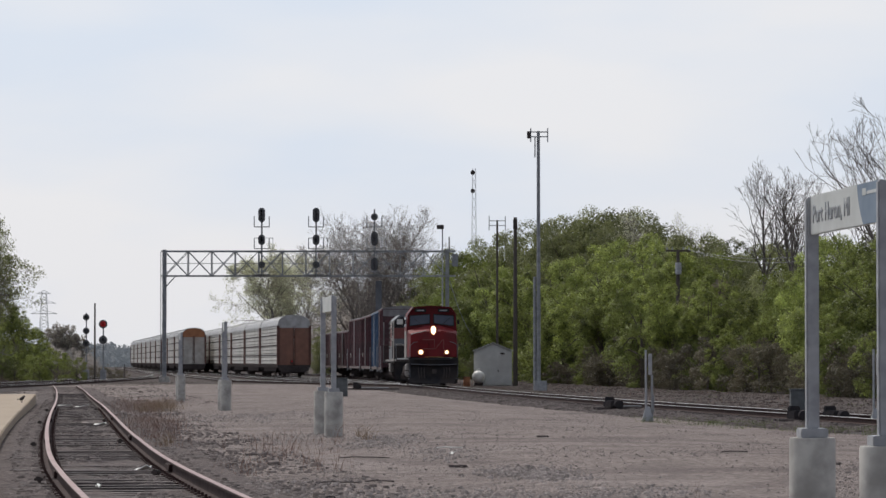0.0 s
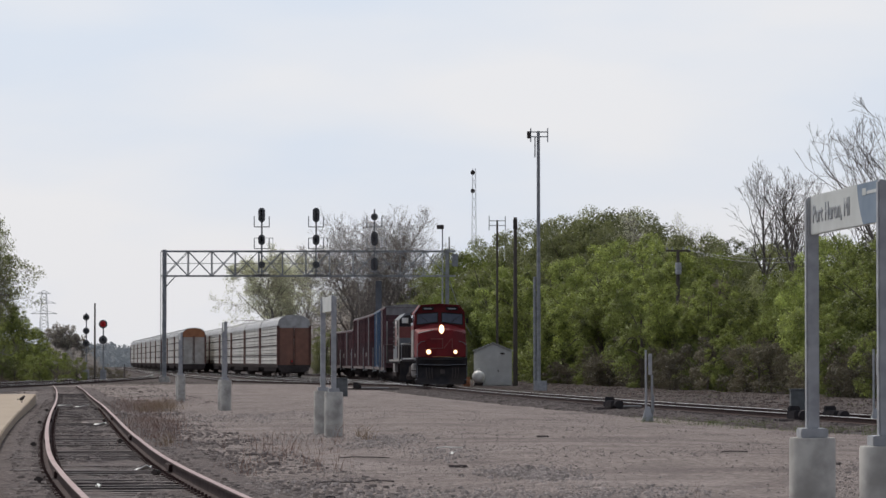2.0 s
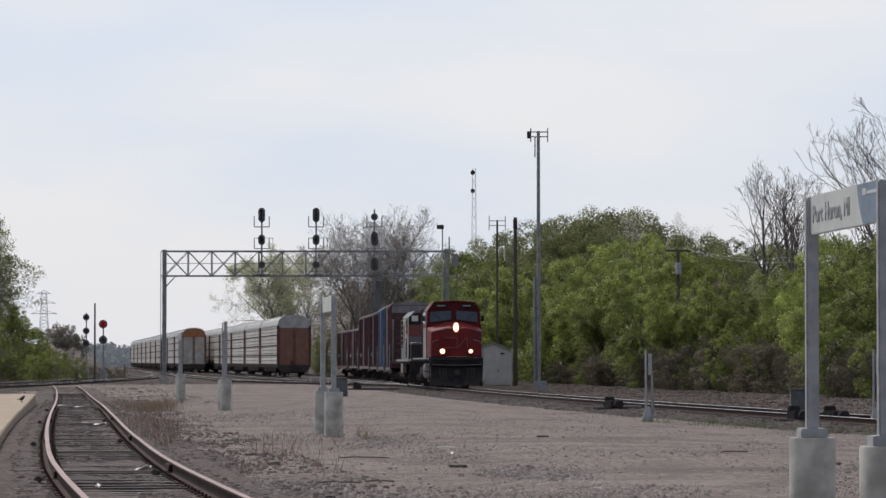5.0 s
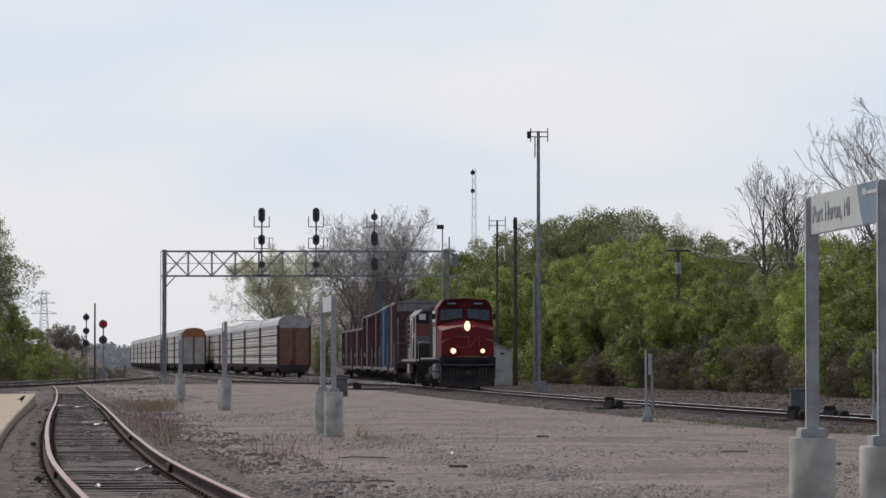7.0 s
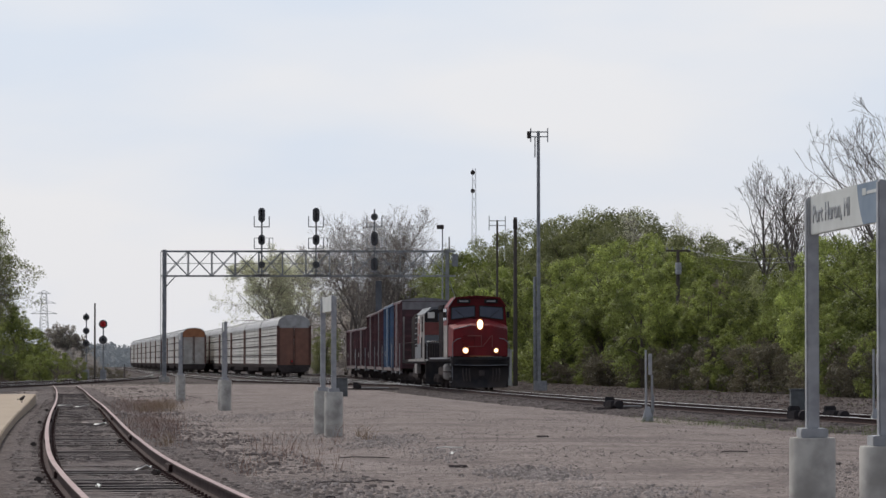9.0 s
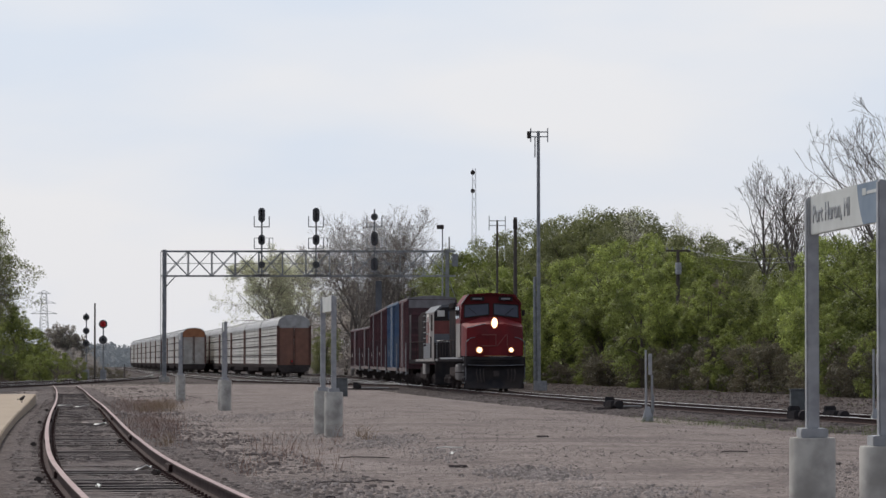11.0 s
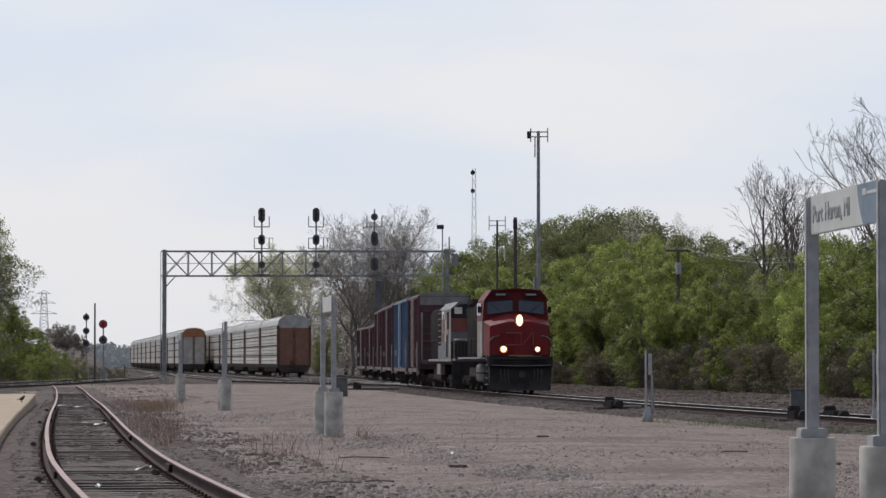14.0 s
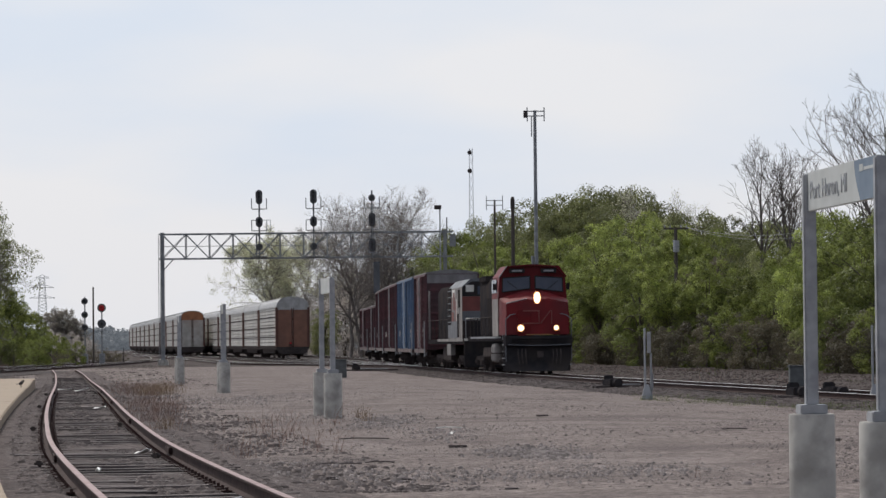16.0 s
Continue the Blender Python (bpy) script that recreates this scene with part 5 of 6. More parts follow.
def signal_gantry():
    y = F / 22
    t = thing("signal_bridge", pose(0, 0, 0), "grey lattice signal bridge spanning the tracks on two columns", "signal bridge")
    xl, xr, z0, z1 = -22.4, 0.35, 8.27, 10.25
    for x in (xl, xr):
        part("column", Mesh().box((x, y, 4.95), (0.30, 0.30, 10.9)), M_STEEL, t, bevel=0.02)
        part("column_foot", Mesh().box((x, y, -0.1), (0.9, 0.9, 0.55), taper=0.8), M_CONC, t, bevel=0.03)
    part("ladder", Mesh().tube((xl - 0.32, y, 0), (xl - 0.32, y, 10.2), 0.025, n=6).tube((xl - 0.18, y - 0.2, 0), (xl - 0.18, y - 0.2, 10.2), 0.02, n=6), M_STEEL, t)
    for dy in (-0.6, 0.6):
        for z in (z0, z1):
            part("chord", Mesh().box(((xl + xr) / 2 + 0.2, y + dy, z), (xr - xl + 0.9, 0.1, 0.11)), M_STEEL, t)
    part("mid_rail", Mesh().tube((xl, y - 0.62, (z0 + z1) / 2), (xr + 0.4, y - 0.62, (z0 + z1) / 2), 0.025, n=6), M_STEEL, t)
    part("end_box", Mesh().box((xr + 0.62, y, 9.55), (0.5, 0.4, 1.0)), M_STEEL, t, "grey box past the column", bevel=0.03)
    n = 12
    w = (xr - xl) / n
    for k in range(n):
        a, b = xl + k * w, xl + (k + 1) * w
        for dy in (-0.6, 0.6):
            if k % 2 == 0 or dy < 0:
                part("brace", Mesh().tube((a, y + dy, z0), (b, y + dy, z1), 0.035, n=6), M_STEEL, t)
            part("brace", Mesh().tube((a, y + dy, z1), (b, y + dy, z0), 0.035, n=6), M_STEEL, t)
            part("upright", Mesh().tube((b, y + dy, z0), (b, y + dy, z1), 0.04, n=6), M_STEEL, t)
        part("cross_tie", Mesh().tube((b, y - 0.6, z0), (b, y + 0.6, z0), 0.035, n=6), M_STEEL, t)
    part("knee_brace", Mesh().tube((xl, y, 7.3), (xl + 0.9, y, z0), 0.05, n=6), M_STEEL, t)
    for px, heads in ((464, ((13.15, 0.30), (11.15, 0.14), (9.15, 0.0))), (560, ((13.15, 0.30), (11.15, 0.14), (9.15, 0.0))), (663, ((13.0, 0.0), (11.25, 0.28), (9.2, 0.26)))):
        x = (px - 784) / 22
        signal_stack(t, x, y - 0.75, 13.6, heads, 0.28, z0 - 0.1)
        cage = Mesh()
        for z in (10.45, 12.2):
            cage.box((x, y - 0.6, z), (1.2, 0.7, 0.05))
            for sx in (-0.6, 0.6):
                cage.tube((x + sx, y - 0.9, z), (x + sx, y - 0.9, z + 0.85), 0.04, n=6)
            if z < 11:
                cage.tube((x - 0.6, y - 0.9, z + 0.85), (x - 0.1, y - 0.9, z + 0.85), 0.03, n=6).tube((x + 0.3, y - 0.9, z + 0.85), (x + 0.9, y - 0.9, z + 0.85), 0.02, n=6).tube((x + 0.9, y - 0.9, z), (x + 0.9, y - 0.9, z + 0.85), 0.02, n=6)
        cage.box((x, y - 0.95, 8.62), (0.75, 0.5, 0.07)).box((x, y - 0.95, 8.36), (1.3, 0.6, 0.05))
        part("service_cage", cage, M_STEEL, t)
    part("signal_drop", Mesh().box(((670 - 784) / 22, y + 0.4, 6.6), (0.5, 0.3, 2.6)), M_SLATE, t, "dark hanging signal back", bevel=0.03)
    part("finial", Mesh().tube((xr + 0.15, y, 10.3), (xr + 0.15, y, 11.4), 0.05, n=6), M_DARK, t)


signal_gantry()


def ground_signal(px, s, tops, r, lit, height):
    x, y = (px - 784) / s, F / s
    t = thing("railway_signal", pose(0, 0, 0), "dwarf-headed signal mast with black discs, the top one red" if lit else "three disc railway signal mast with dark heads", "railway signal", "lineside signals")
    part("mast", Mesh().tube((x, y, -0.35), (x, y, height), 0.075, 0.06, 10), M_STEEL, t)
    part("base_box", Mesh().box((x, y, 0.15), (0.5, 0.5, 1.0)), M_STEEL, t, bevel=0.03)
    part("platform", Mesh().box((x, y, tops[-1] - r - 0.25), (0.9, 0.6, 0.05)), M_STEEL, t)
    for i, z in enumerate(tops):
        hd = part("signal_head", Mesh().tube((x, y - 0.22, z), (x, y - 0.16, z), r, r, 24), M_SIGNAL, t, "black signal disc")
        part("hood", Mesh().tube((x, y - 0.2, z + 0.02), (x, y - 0.5, z + 0.02), 0.13, 0.14, 12, cap=False), M_SIGNAL, hd)
        if lit and i == 0:
            part("lens", Mesh().tube((x, y - 0.22, z), (x, y - 0.25, z), 0.26, 0.24, 18), M_REDLIT, hd, "dim red signal lens")


ground_signal(153, 19.5, (1.4 + 78 / 19.5, 1.4 + 54 / 19.5, 1.4 + 32 / 19.5), 0.30, False, 1.4 + 86 / 19.5)
ground_signal(183, 19.5, (1.4 + 66 / 19.5, 1.4 + 38 / 19.5), 0.39, True, 1.4 + 70 / 19.5)


# ---- masts, poles and wires ----
def pole(px, s, top, r, label, material=None, category="pole", base=-0.35):
    x, y = (px - 784) / s, F / s
    z = 1.4 + (640 - top) / s
    t = thing("pole" if category == "pole" else category.replace(" ", "_"), pose(x, y, 0), label, category, "lineside poles")
    part("shaft", Mesh().tube((0, 0, base), (0, 0, z), r, r * 0.7, 12), material or M_STEEL, t)
    return t, z


t, z = pole(953, 30, 232, 0.135, "tall grey radio mast with an antenna frame on top", M_STEEL, "radio mast")
part("lower_sleeve", Mesh().tube((-0.22, 0, -0.35), (-0.22, 0, 6.4), 0.09, n=10), M_STEEL, t)
part("antenna_bar", Mesh().box((-0.02, 0, z - 0.05), (1.15, 0.06, 0.06)).box((-0.02, 0, z - 0.33), (1.15, 0.06, 0.06)), M_STEEL, t)
for dx, a, b in ((0.55, -0.65, 0.18), (-0.45, -0.65, 0.18), (-0.2, -1.55, -0.3)):
    part("antenna_rod", Mesh().tube((dx, 0, z + a), (dx, 0, z + b), 0.035, n=6), M_STEEL, t)
part("antenna_box", Mesh().box((-0.57, 0, z - 0.22), (0.2, 0.2, 0.42)), M_DARK, t, bevel=0.02)
part("foot_box", Mesh().box((0.1, -0.5, -0.05), (0.75, 0.5, 0.62)), M_GALV, t, "grey cabinet at the mast's foot", bevel=0.03)

t, z = pole(880, 21, 390, 0.12, "weathered pole carrying a small antenna rack", M_WOODPOLE, "radio mast")
part("antenna_bar", Mesh().box((0, 0, z - 0.05), (1.45, 0.06, 0.06)).box((0, 0, z - 0.45), (1.45, 0.06, 0.06)), M_STEEL, t)
for dx in (-0.68, 0.68):
    part("antenna_rod", Mesh().tube((dx, 0, z - 0.85), (dx, 0, z + 0.35), 0.035, n=6), M_STEEL, t)
t, z = pole(912, 25, 385, 0.17, "dark weathered wooden utility pole", M_WOODPOLE)
part("pole_top", Mesh().box((0, 0, z - 0.5), (0.3, 0.3, 0.8)), M_DARK, t, bevel=0.05)
t, z = pole(783, 20.5, 404, 0.08, "slim lamp pole with a box floodlight", M_GALV, "lamp pole")
part("floodlight", Mesh().box((-0.18, 0, z + 0.1), (0.62, 0.4, 0.36)), M_DARK, t, "dark box floodlight", bevel=0.03)
pole(168, 19, 537, 0.10, "thin weathered wooden pole beside the signals", M_WOODPOLE)

t, z = pole(1200, 27.4, 442, 0.16, "wooden utility pole with a transformer among trees", M_WOODPOLE)
part("crossarm", Mesh().box((0, 0, z - 0.08), (1.6, 0.1, 0.12)), M_WOODPOLE, t)
for dx in (-0.7, -0.35, 0.35, 0.7):
    part("insulator", Mesh().tube((dx, 0, z - 0.02), (dx, 0, z + 0.16), 0.05, 0.03, 8), M_STEEL, t)
part("transformer", Mesh().tube((0, -0.36, z - 1.6), (0, -0.36, z - 0.85), 0.2, 0.2, 16), M_GALV, t, "grey can transformer", bevel=0.03)


def wire(a, b, sag, r=0.012):
    pts = []
    for k in range(17):
        u = k / 16
        pts.append(Vector(a).lerp(Vector(b), u) - Vector((0, 0, sag * 4 * u * (1 - u))))
    tagged(new("overhead_wire", Mesh().line(pts, r, 5).data("overhead_wire", M_STEEL)), "thin sagging overhead wire from the utility pole", "wire", "overhead wires")


PX1 = ((1200 - 784) / 27.4, F / 27.4, z)
for dx, tz in ((0.35, 0.0), (0.7, -0.12)):
    wire((PX1[0] + dx, PX1[1], z + 0.1 + tz), (24.2 + dx, 190, 8.4 + tz), 0.8 + dx * 0.4)


wire((0.55, F / 22, 7.9), (2.3, F / 22 + 1, 3.6), 0.5, 0.03)


def lattice(name, px, s, top, half_top, half_base, label, category, arms=()):
    x, y = (px - 784) / s, F / s
    z = 1.4 + (640 - top) / s
    t = thing(name, pose(x, y, 0), label, category)
    n = 22
    for sx in (-1, 1):
        for sy in (-1, 1):
            part("leg", Mesh().tube((sx * half_base, sy * half_base, -0.4), (sx * half_top, sy * half_top, z), 0.09, 0.06, 6), M_GALV, t)
    br = Mesh()
    for k in range(n):
        a, b = k / n, (k + 1) / n
        wa, wb = half_base + (half_top - half_base) * a, half_base + (half_top - half_base) * b
        for sy in (-1, 1):
            br.tube((-wa, sy * wa, z * a), (wb, sy * wb, z * b), 0.04, n=4).tube((wa, sy * wa, z * a), (-wb, sy * wb, z * b), 0.04, n=4)
    part("lattice", br, M_GALV, t)
    for az, w in arms:
        part("arm", Mesh().box((0, 0, az), (2 * w, 0.2, 0.16)).tube((-w, 0, az), (0, 0, az + 1.2), 0.08, n=4).tube((w, 0, az), (0, 0, az + 1.2), 0.08, n=4), M_GALV, t)
    return t, z


t, z = lattice("radio_tower", 839, 6.5, 298, 0.42, 0.9, "distant pale lattice radio tower with round dishes", "radio tower")
for dz in (1.2, 6.2):
    part("dish", Mesh().tube((-0.35, -0.9, z - dz), (-0.35, -0.4, z - dz), 0.62, 0.3, 18), M_DARK, t, "dark round dish")
lattice("pylon", 78, 5.0, 517, 0.8, 2.2, "distant grey steel transmission pylon above trees", "pylon", ((25.4, 2.4), (22.0, 4.2), (18.3, 4.6)))


# ---- shed, tank, cabinets, switch gear ----
def shed():
    s = 25.0
    x0, x1, y = (838 - 784) / s, (907 - 784) / s, F / s
    w = x1 - x0
    t = thing("signal_hut", pose((x0 + x1) / 2, y, -0.32), "small white metal signal hut with a gabled roof", "hut")
    hw, h, d = w / 2, 2.45, 3.2
    prof = [(-hw + 0.05, 0), (hw - 0.05, 0), (hw - 0.05, h), (0, h + 0.52), (-hw + 0.05, h)]
    part("wall", Mesh().loft([[(x, yy, z) for x, z in prof] for yy in (0, d)]), M_SHED, t, "white sheet metal walls", bevel=0.01)
    for sx in (-1, 1):
        part("roof", Mesh().add([(sx * hw * 1.03, -0.1, h - 0.02), (0, -0.1, h + 0.56), (0, d + 0.1, h + 0.56), (sx * hw * 1.03, d + 0.1, h - 0.02), (sx * hw * 1.03, -0.1, h + 0.05), (0, -0.1, h + 0.63), (0, d + 0.1, h + 0.63), (sx * hw * 1.03, d + 0.1, h + 0.05)], [(0, 1, 2, 3), (7, 6, 5, 4), (0, 4, 5, 1), (1, 5, 6, 2), (2, 6, 7, 3), (3, 7, 4, 0)]), M_ROOF, t)
    dr = part("door", Mesh().box((hw * 0.48, -0.02, 1.05), (0.8, 0.04, 1.95)), M_SHED, t, "plain metal door", bevel=0.01)
    part("handle", Mesh().box((hw * 0.48 - 0.3, -0.06, 1.05), (0.06, 0.05, 0.16)), M_DARK, dr)
    part("vent", Mesh().box((hw * 0.48, -0.03, 2.28), (0.3, 0.05, 0.12)), M_DARK, t)
    for k in range(7):
        part("seam", Mesh().box((-hw + 0.35 + k * (2 * hw - 0.7) / 6, -0.008, 1.2), (0.03, 0.016, 2.36)), M_SHED, t)
    g = thing("gas_tank", pose(x0 + 0.35, y - 1.6, -0.32), "white round gas tank on short legs by the hut", "gas tank")
    part("shell", Mesh().loft([[(r * math.cos(2 * math.pi * i / 20), yy, 0.62 + r * math.sin(2 * math.pi * i / 20)) for i in range(20)] for r, yy in ((0.15, -0.12), (0.36, 0.0), (0.46, 0.2), (0.46, 1.2), (0.36, 1.4), (0.15, 1.52))]), M_WHITE, g)
    for yy in (0.25, 1.15):
        part("leg", Mesh().box((0, yy, 0.12), (0.6, 0.1, 0.26)), M_DARK, g)
    part("dome", Mesh().tube((0, 0.7, 1.0), (0, 0.7, 1.22), 0.13, 0.1, 12), M_WHITE, g)


shed()


def cabinet(px, s, w, h, d, label):
    x, y = (px - 784) / s, F / s
    t = thing("trackside_cabinet", pose(x, y, ground_z(x, y) - 0.03), label, "cabinet", "trackside cabinets")
    part("body", Mesh().box((0, 0, h / 2), (w, d, h)), M_CABINET, t, bevel=0.02)
    part("lid", Mesh().box((0, 0, h + 0.02), (w + 0.06, d + 0.06, 0.05)), M_CABINET, t, bevel=0.01)
    part("door", Mesh().box((0, -d / 2 - 0.01, h / 2), (w * 0.85, 0.02, h * 0.85)), M_CABINET, t)
    return t


cabinet(1411, 50, 0.52, 0.72, 0.5, "grey metal cabinet beyond the main line")
cabinet(605, 37, 0.55, 0.85, 0.5, "grey metal cabinet beside a turnout")


def switch_stand():
    s = 63.0
    x, y = (1146 - 784) / s, F / s
    t = thing("switch_stand", pose(x, y, -0.28), "grey upright switch indicator post with a small box", "switch stand")
    part("foot", Mesh().loft([[(-a, -a, z), (a, -a, z), (a, a, z), (-a, a, z)] for z, a in ((0, 0.16), (0.42, 0.06))]), M_STEEL, t, bevel=0.01)
    part("post", Mesh().tube((-0.05, 0, 0.3), (-0.05, 0, 2.0), 0.032, n=10), M_GALV, t)
    part("indicator_box", Mesh().box((0.07, 0, 1.6), (0.10, 0.12, 0.6)), M_GALV, t, "pale upright box", bevel=0.015)
    part("side_rod", Mesh().tube((0.12, 0, 0.05), (0.12, 0, 1.3), 0.03, n=8), M_STEEL, t)
    part("motor_box", Mesh().box((0.14, 0, 0.5), (0.08, 0.14, 0.5)), M_STEEL, t, bevel=0.02)
    copy_thing(t, pose((1549 - 784) / 66, F / 66, -0.28))


switch_stand()


def switch_machine(px, s, label, k=1.0):
    x, y = (px - 784) / s, F / s
    dx = x_main(y + 1) - x_main(y - 1)
    t = thing("switch_machine", pose(x, y, RAIL_Z - 0.14, 0, 0, math.degrees(math.atan2(2, dx))), label, "switch machine", "switch machines")
    part("case", Mesh().box((0, 0, 0.12), (1.1 * k, 0.45, 0.26)), M_BLACK, t, bevel=0.04)
    part("motor", Mesh().tube((-0.8 * k, 0, 0.12), (-0.5 * k, 0, 0.12), 0.14, n=14), M_BLACK, t)
    part("long_tie", Mesh().box((0.1, -0.9, -0.06), (0.24, 3.2, 0.17)), M_TIE, t, bevel=0.01)
    part("long_tie", Mesh().box((-0.5, -0.9, -0.06), (0.24, 3.2, 0.17)), M_TIE, t, bevel=0.01)
    part("lever_box", Mesh().box((0.35 * k, 0.05, 0.30), (0.3, 0.3, 0.16)), M_BLACK, t, bevel=0.03)
    part("throw_rod", Mesh().tube((0, 0, 0.05), (0, -1.9, 0.05), 0.025, n=6), M_STEEL, t)
    return t


switch_machine(1085, 50, "black switch machine beside the main line", 1.5)
switch_machine(1478, 63, "black switch machine beside the main line", 1.3)
switch_machine(1412, 63, "black switch machine beside the main line", 0.9)
pole(221, 21, 645, 0.05, "short dark marker post beside the yard", M_DARK)
switch_machine(632, 29.5, "black switch machine at the yard turnout")


# ---- loose stones, weeds and litter ----
def stones(name, label, places, size, material=None):
    """Small angular stones, eight corners each, as one object of stuff."""
    rng = np.random.default_rng(len(places))
    n = len(places)
    cube = np.array([(x, y, z) for z in (-1, 1) for x, y in ((-1, -1), (1, -1), (1, 1), (-1, 1))], float)
    v = cube[None] * (0.75 + 0.5 * rng.random((n, 8, 3)))
    v[:, 4:, :2] *= 0.65
    a = rng.uniform(0, 6.28, n)
    c, s = np.cos(a)[:, None], np.sin(a)[:, None]
    k = (size * rng.lognormal(0, 0.42, n))[:, None]
    x = (v[:, :, 0] * c - v[:, :, 1] * s * 0.8) * k
    y = (v[:, :, 0] * s + v[:, :, 1] * c * 0.8) * k
    z = v[:, :, 2] * k * 0.42
    pts = np.stack([x + places[:, 0:1], y + places[:, 1:2], z + places[:, 2:3]], 2).reshape(-1, 3)
    q = np.array([(4, 5, 6, 7), (0, 1, 5, 4), (1, 2, 6, 5), (2, 3, 7, 6), (3, 0, 4, 7)])
    fs = (np.arange(n)[:, None, None] * 8 + q[None]).reshape(-1, 4)
    tagged(new(name, raw(name, pts, fs, material or M_PEBBLE)), label, "stones", kind="stuff")


M_PEBBLE = leaf_mat("pebbles", (0.105, 0.09, 0.086), (0.38, 0.335, 0.325), (0.21, 0.18, 0.175), 0.0, 1.3)


M_PEBBLEDK = leaf_mat("dark_ballast", (0.04, 0.034, 0.034), (0.20, 0.175, 0.17), (0.08, 0.068, 0.066), 0.0, 1.3)
M_CLOD = leaf_mat("dirt_clods", (0.03, 0.024, 0.023), (0.095, 0.075, 0.07), (0.05, 0.04, 0.038), 0.0, 1.3)
M_PATCH = leaf_mat("grey_stone_patches", (0.07, 0.062, 0.06), (0.30, 0.27, 0.262), (0.15, 0.132, 0.128), 0.0, 1.3)


def spot(px, py, z=0.0):
    """A place on the lot from where it shows."""
    s = (py - 640) / (1.4 - z)
    return (px - 784) / s, F / s


def scatter_stones():
    rng = random.Random(21)
    lot, bed, spur, patch, clods = [], [], [], [], []
    while len(lot) < 14000:
        y = 33 + 130 * rng.random() ** 1.7
        x = y * rng.uniform(-0.135, 0.135)
        if x < x_spur(y) + 2.2 or x > x_main(y) - 3.2:
            continue
        if noise.noise((x * 0.5, y * 0.16, 9)) + rng.gauss(0, 0.3) < 0.22:
            continue
        lot.append((x, y, ground_z(x, y) + 0.0))
    while len(bed) < 42000:
        y = 82 + 150 * rng.random() ** 1.6
        u = rng.uniform(-3.7, 2.4)
        x = x_main(y) + u
        w = abs(u)
        z = RAIL_Z - 0.195 if w < 1.9 else RAIL_Z - 0.195 - (w - 1.9) / 1.3 * 0.1
        bed.append((x, y, max(z, ground_z(x, y) - 0.01)))
    for _ in range(15000):                      # clods and stones beyond the main line and in the yard
        y = 88 + 190 * rng.random() ** 1.2
        x = x_main(y) + rng.uniform(2.4, 15) if rng.random() < 0.7 else x_spur(min(y, 224)) - rng.uniform(-6, 8)
        if y > 132 or x > 0:
            clods.append((x, y, ground_z(x, y) - 0.015))
    # patches of coarse grey stone on the lot: middle, reach across and in depth, count
    for px, py, rx, ry, n in ((935, 832, 0.55, 2.2, 700), (985, 842, 0.4, 2.0, 350), (680, 778, 0.7, 5.0, 700), (800, 800, 0.5, 3.0, 350), (450, 733, 2.2, 9.0, 1100), (640, 868, 1.0, 1.8, 350), (1080, 866, 0.9, 2.0, 450), (870, 868, 0.9, 1.8, 250), (560, 768, 0.8, 3.0, 250), (500, 850, 0.7, 2.0, 200)):
        cx, cy = spot(px, py)
        for _ in range(n):
            x, y = cx + rng.gauss(0, rx * 0.6), cy + rng.gauss(0, ry * 0.6)
            patch.append((x, y, ground_z(x, y) + 0.0))
    while len(spur) < 16000:
        y = 33 + 120 * rng.random() ** 1.5
        u = rng.gauss(0, 1.6)
        if abs(u) > 3.2 or (abs(u) < 0.8 and noise.noise((u, y * 0.3, 4)) < 0.0) or u < -1.48:
            continue
        spur.append((x_spur(y) + u, y, spur_z(y) - (0.172 if abs(u) < 0.84 else 0.156 if abs(u) < 1.3 else 0.18)))
    stones("loose_stones", "loose grey pebbles lying on the gravel lot", np.array(lot), 0.0085)
    stones("ballast_stones", "crushed grey ballast stones beside the main line", np.array(bed), 0.036, M_PEBBLEDK)
    stones("dirt_clods", "dark clods and stones on the bare dirt", np.array(clods), 0.03, M_CLOD)
    stones("stone_patches", "patches of coarse grey stones on the gravel lot", np.array(patch), 0.0135, M_PATCH)
    stones("spur_stones", "dull stones and cinders along the rusty spur", np.array(spur), 0.024, M_PEBBLEDK)


scatter_stones()


def blades(name, label, spots, material, seed, lean=0.35):
    """Upright stalks and blades: (x, y, spread, count, height)."""
    rng = np.random.default_rng(seed)
    vs, fs = [], []
    for x, y, spread, count, height in spots:
        for _ in range(count):
            px, py = x + rng.normal() * spread, y + rng.normal() * spread * 2.5
            z = ground_z(px, py) - 0.02
            h = height * rng.uniform(0.4, 1.15)
            a = rng.uniform(0, 6.28)
            w = rng.uniform(0.0018, 0.0042)
            dx, dy = rng.normal() * lean * h, rng.normal() * lean * h
            o = len(vs)
            ux, uy = math.cos(a) * w, math.sin(a) * w
            vs += [(px - ux, py - uy, z), (px + ux, py + uy, z), (px + dx * 0.4 + ux * 0.8, py + dy * 0.4 + uy * 0.8, z + h * 0.6), (px + dx * 0.4 - ux * 0.8, py + dy * 0.4 - uy * 0.8, z + h * 0.6), (px + dx + ux * 0.3, py + dy + uy * 0.3, z + h), (px + dx - ux * 0.3, py + dy - uy * 0.3, z + h)]
            fs += [(o, o + 1, o + 2, o + 3), (o + 3, o + 2, o + 4, o + 5)]
    tagged(new(name, raw(name, vs, fs, material)), label, "weeds", kind="stuff")


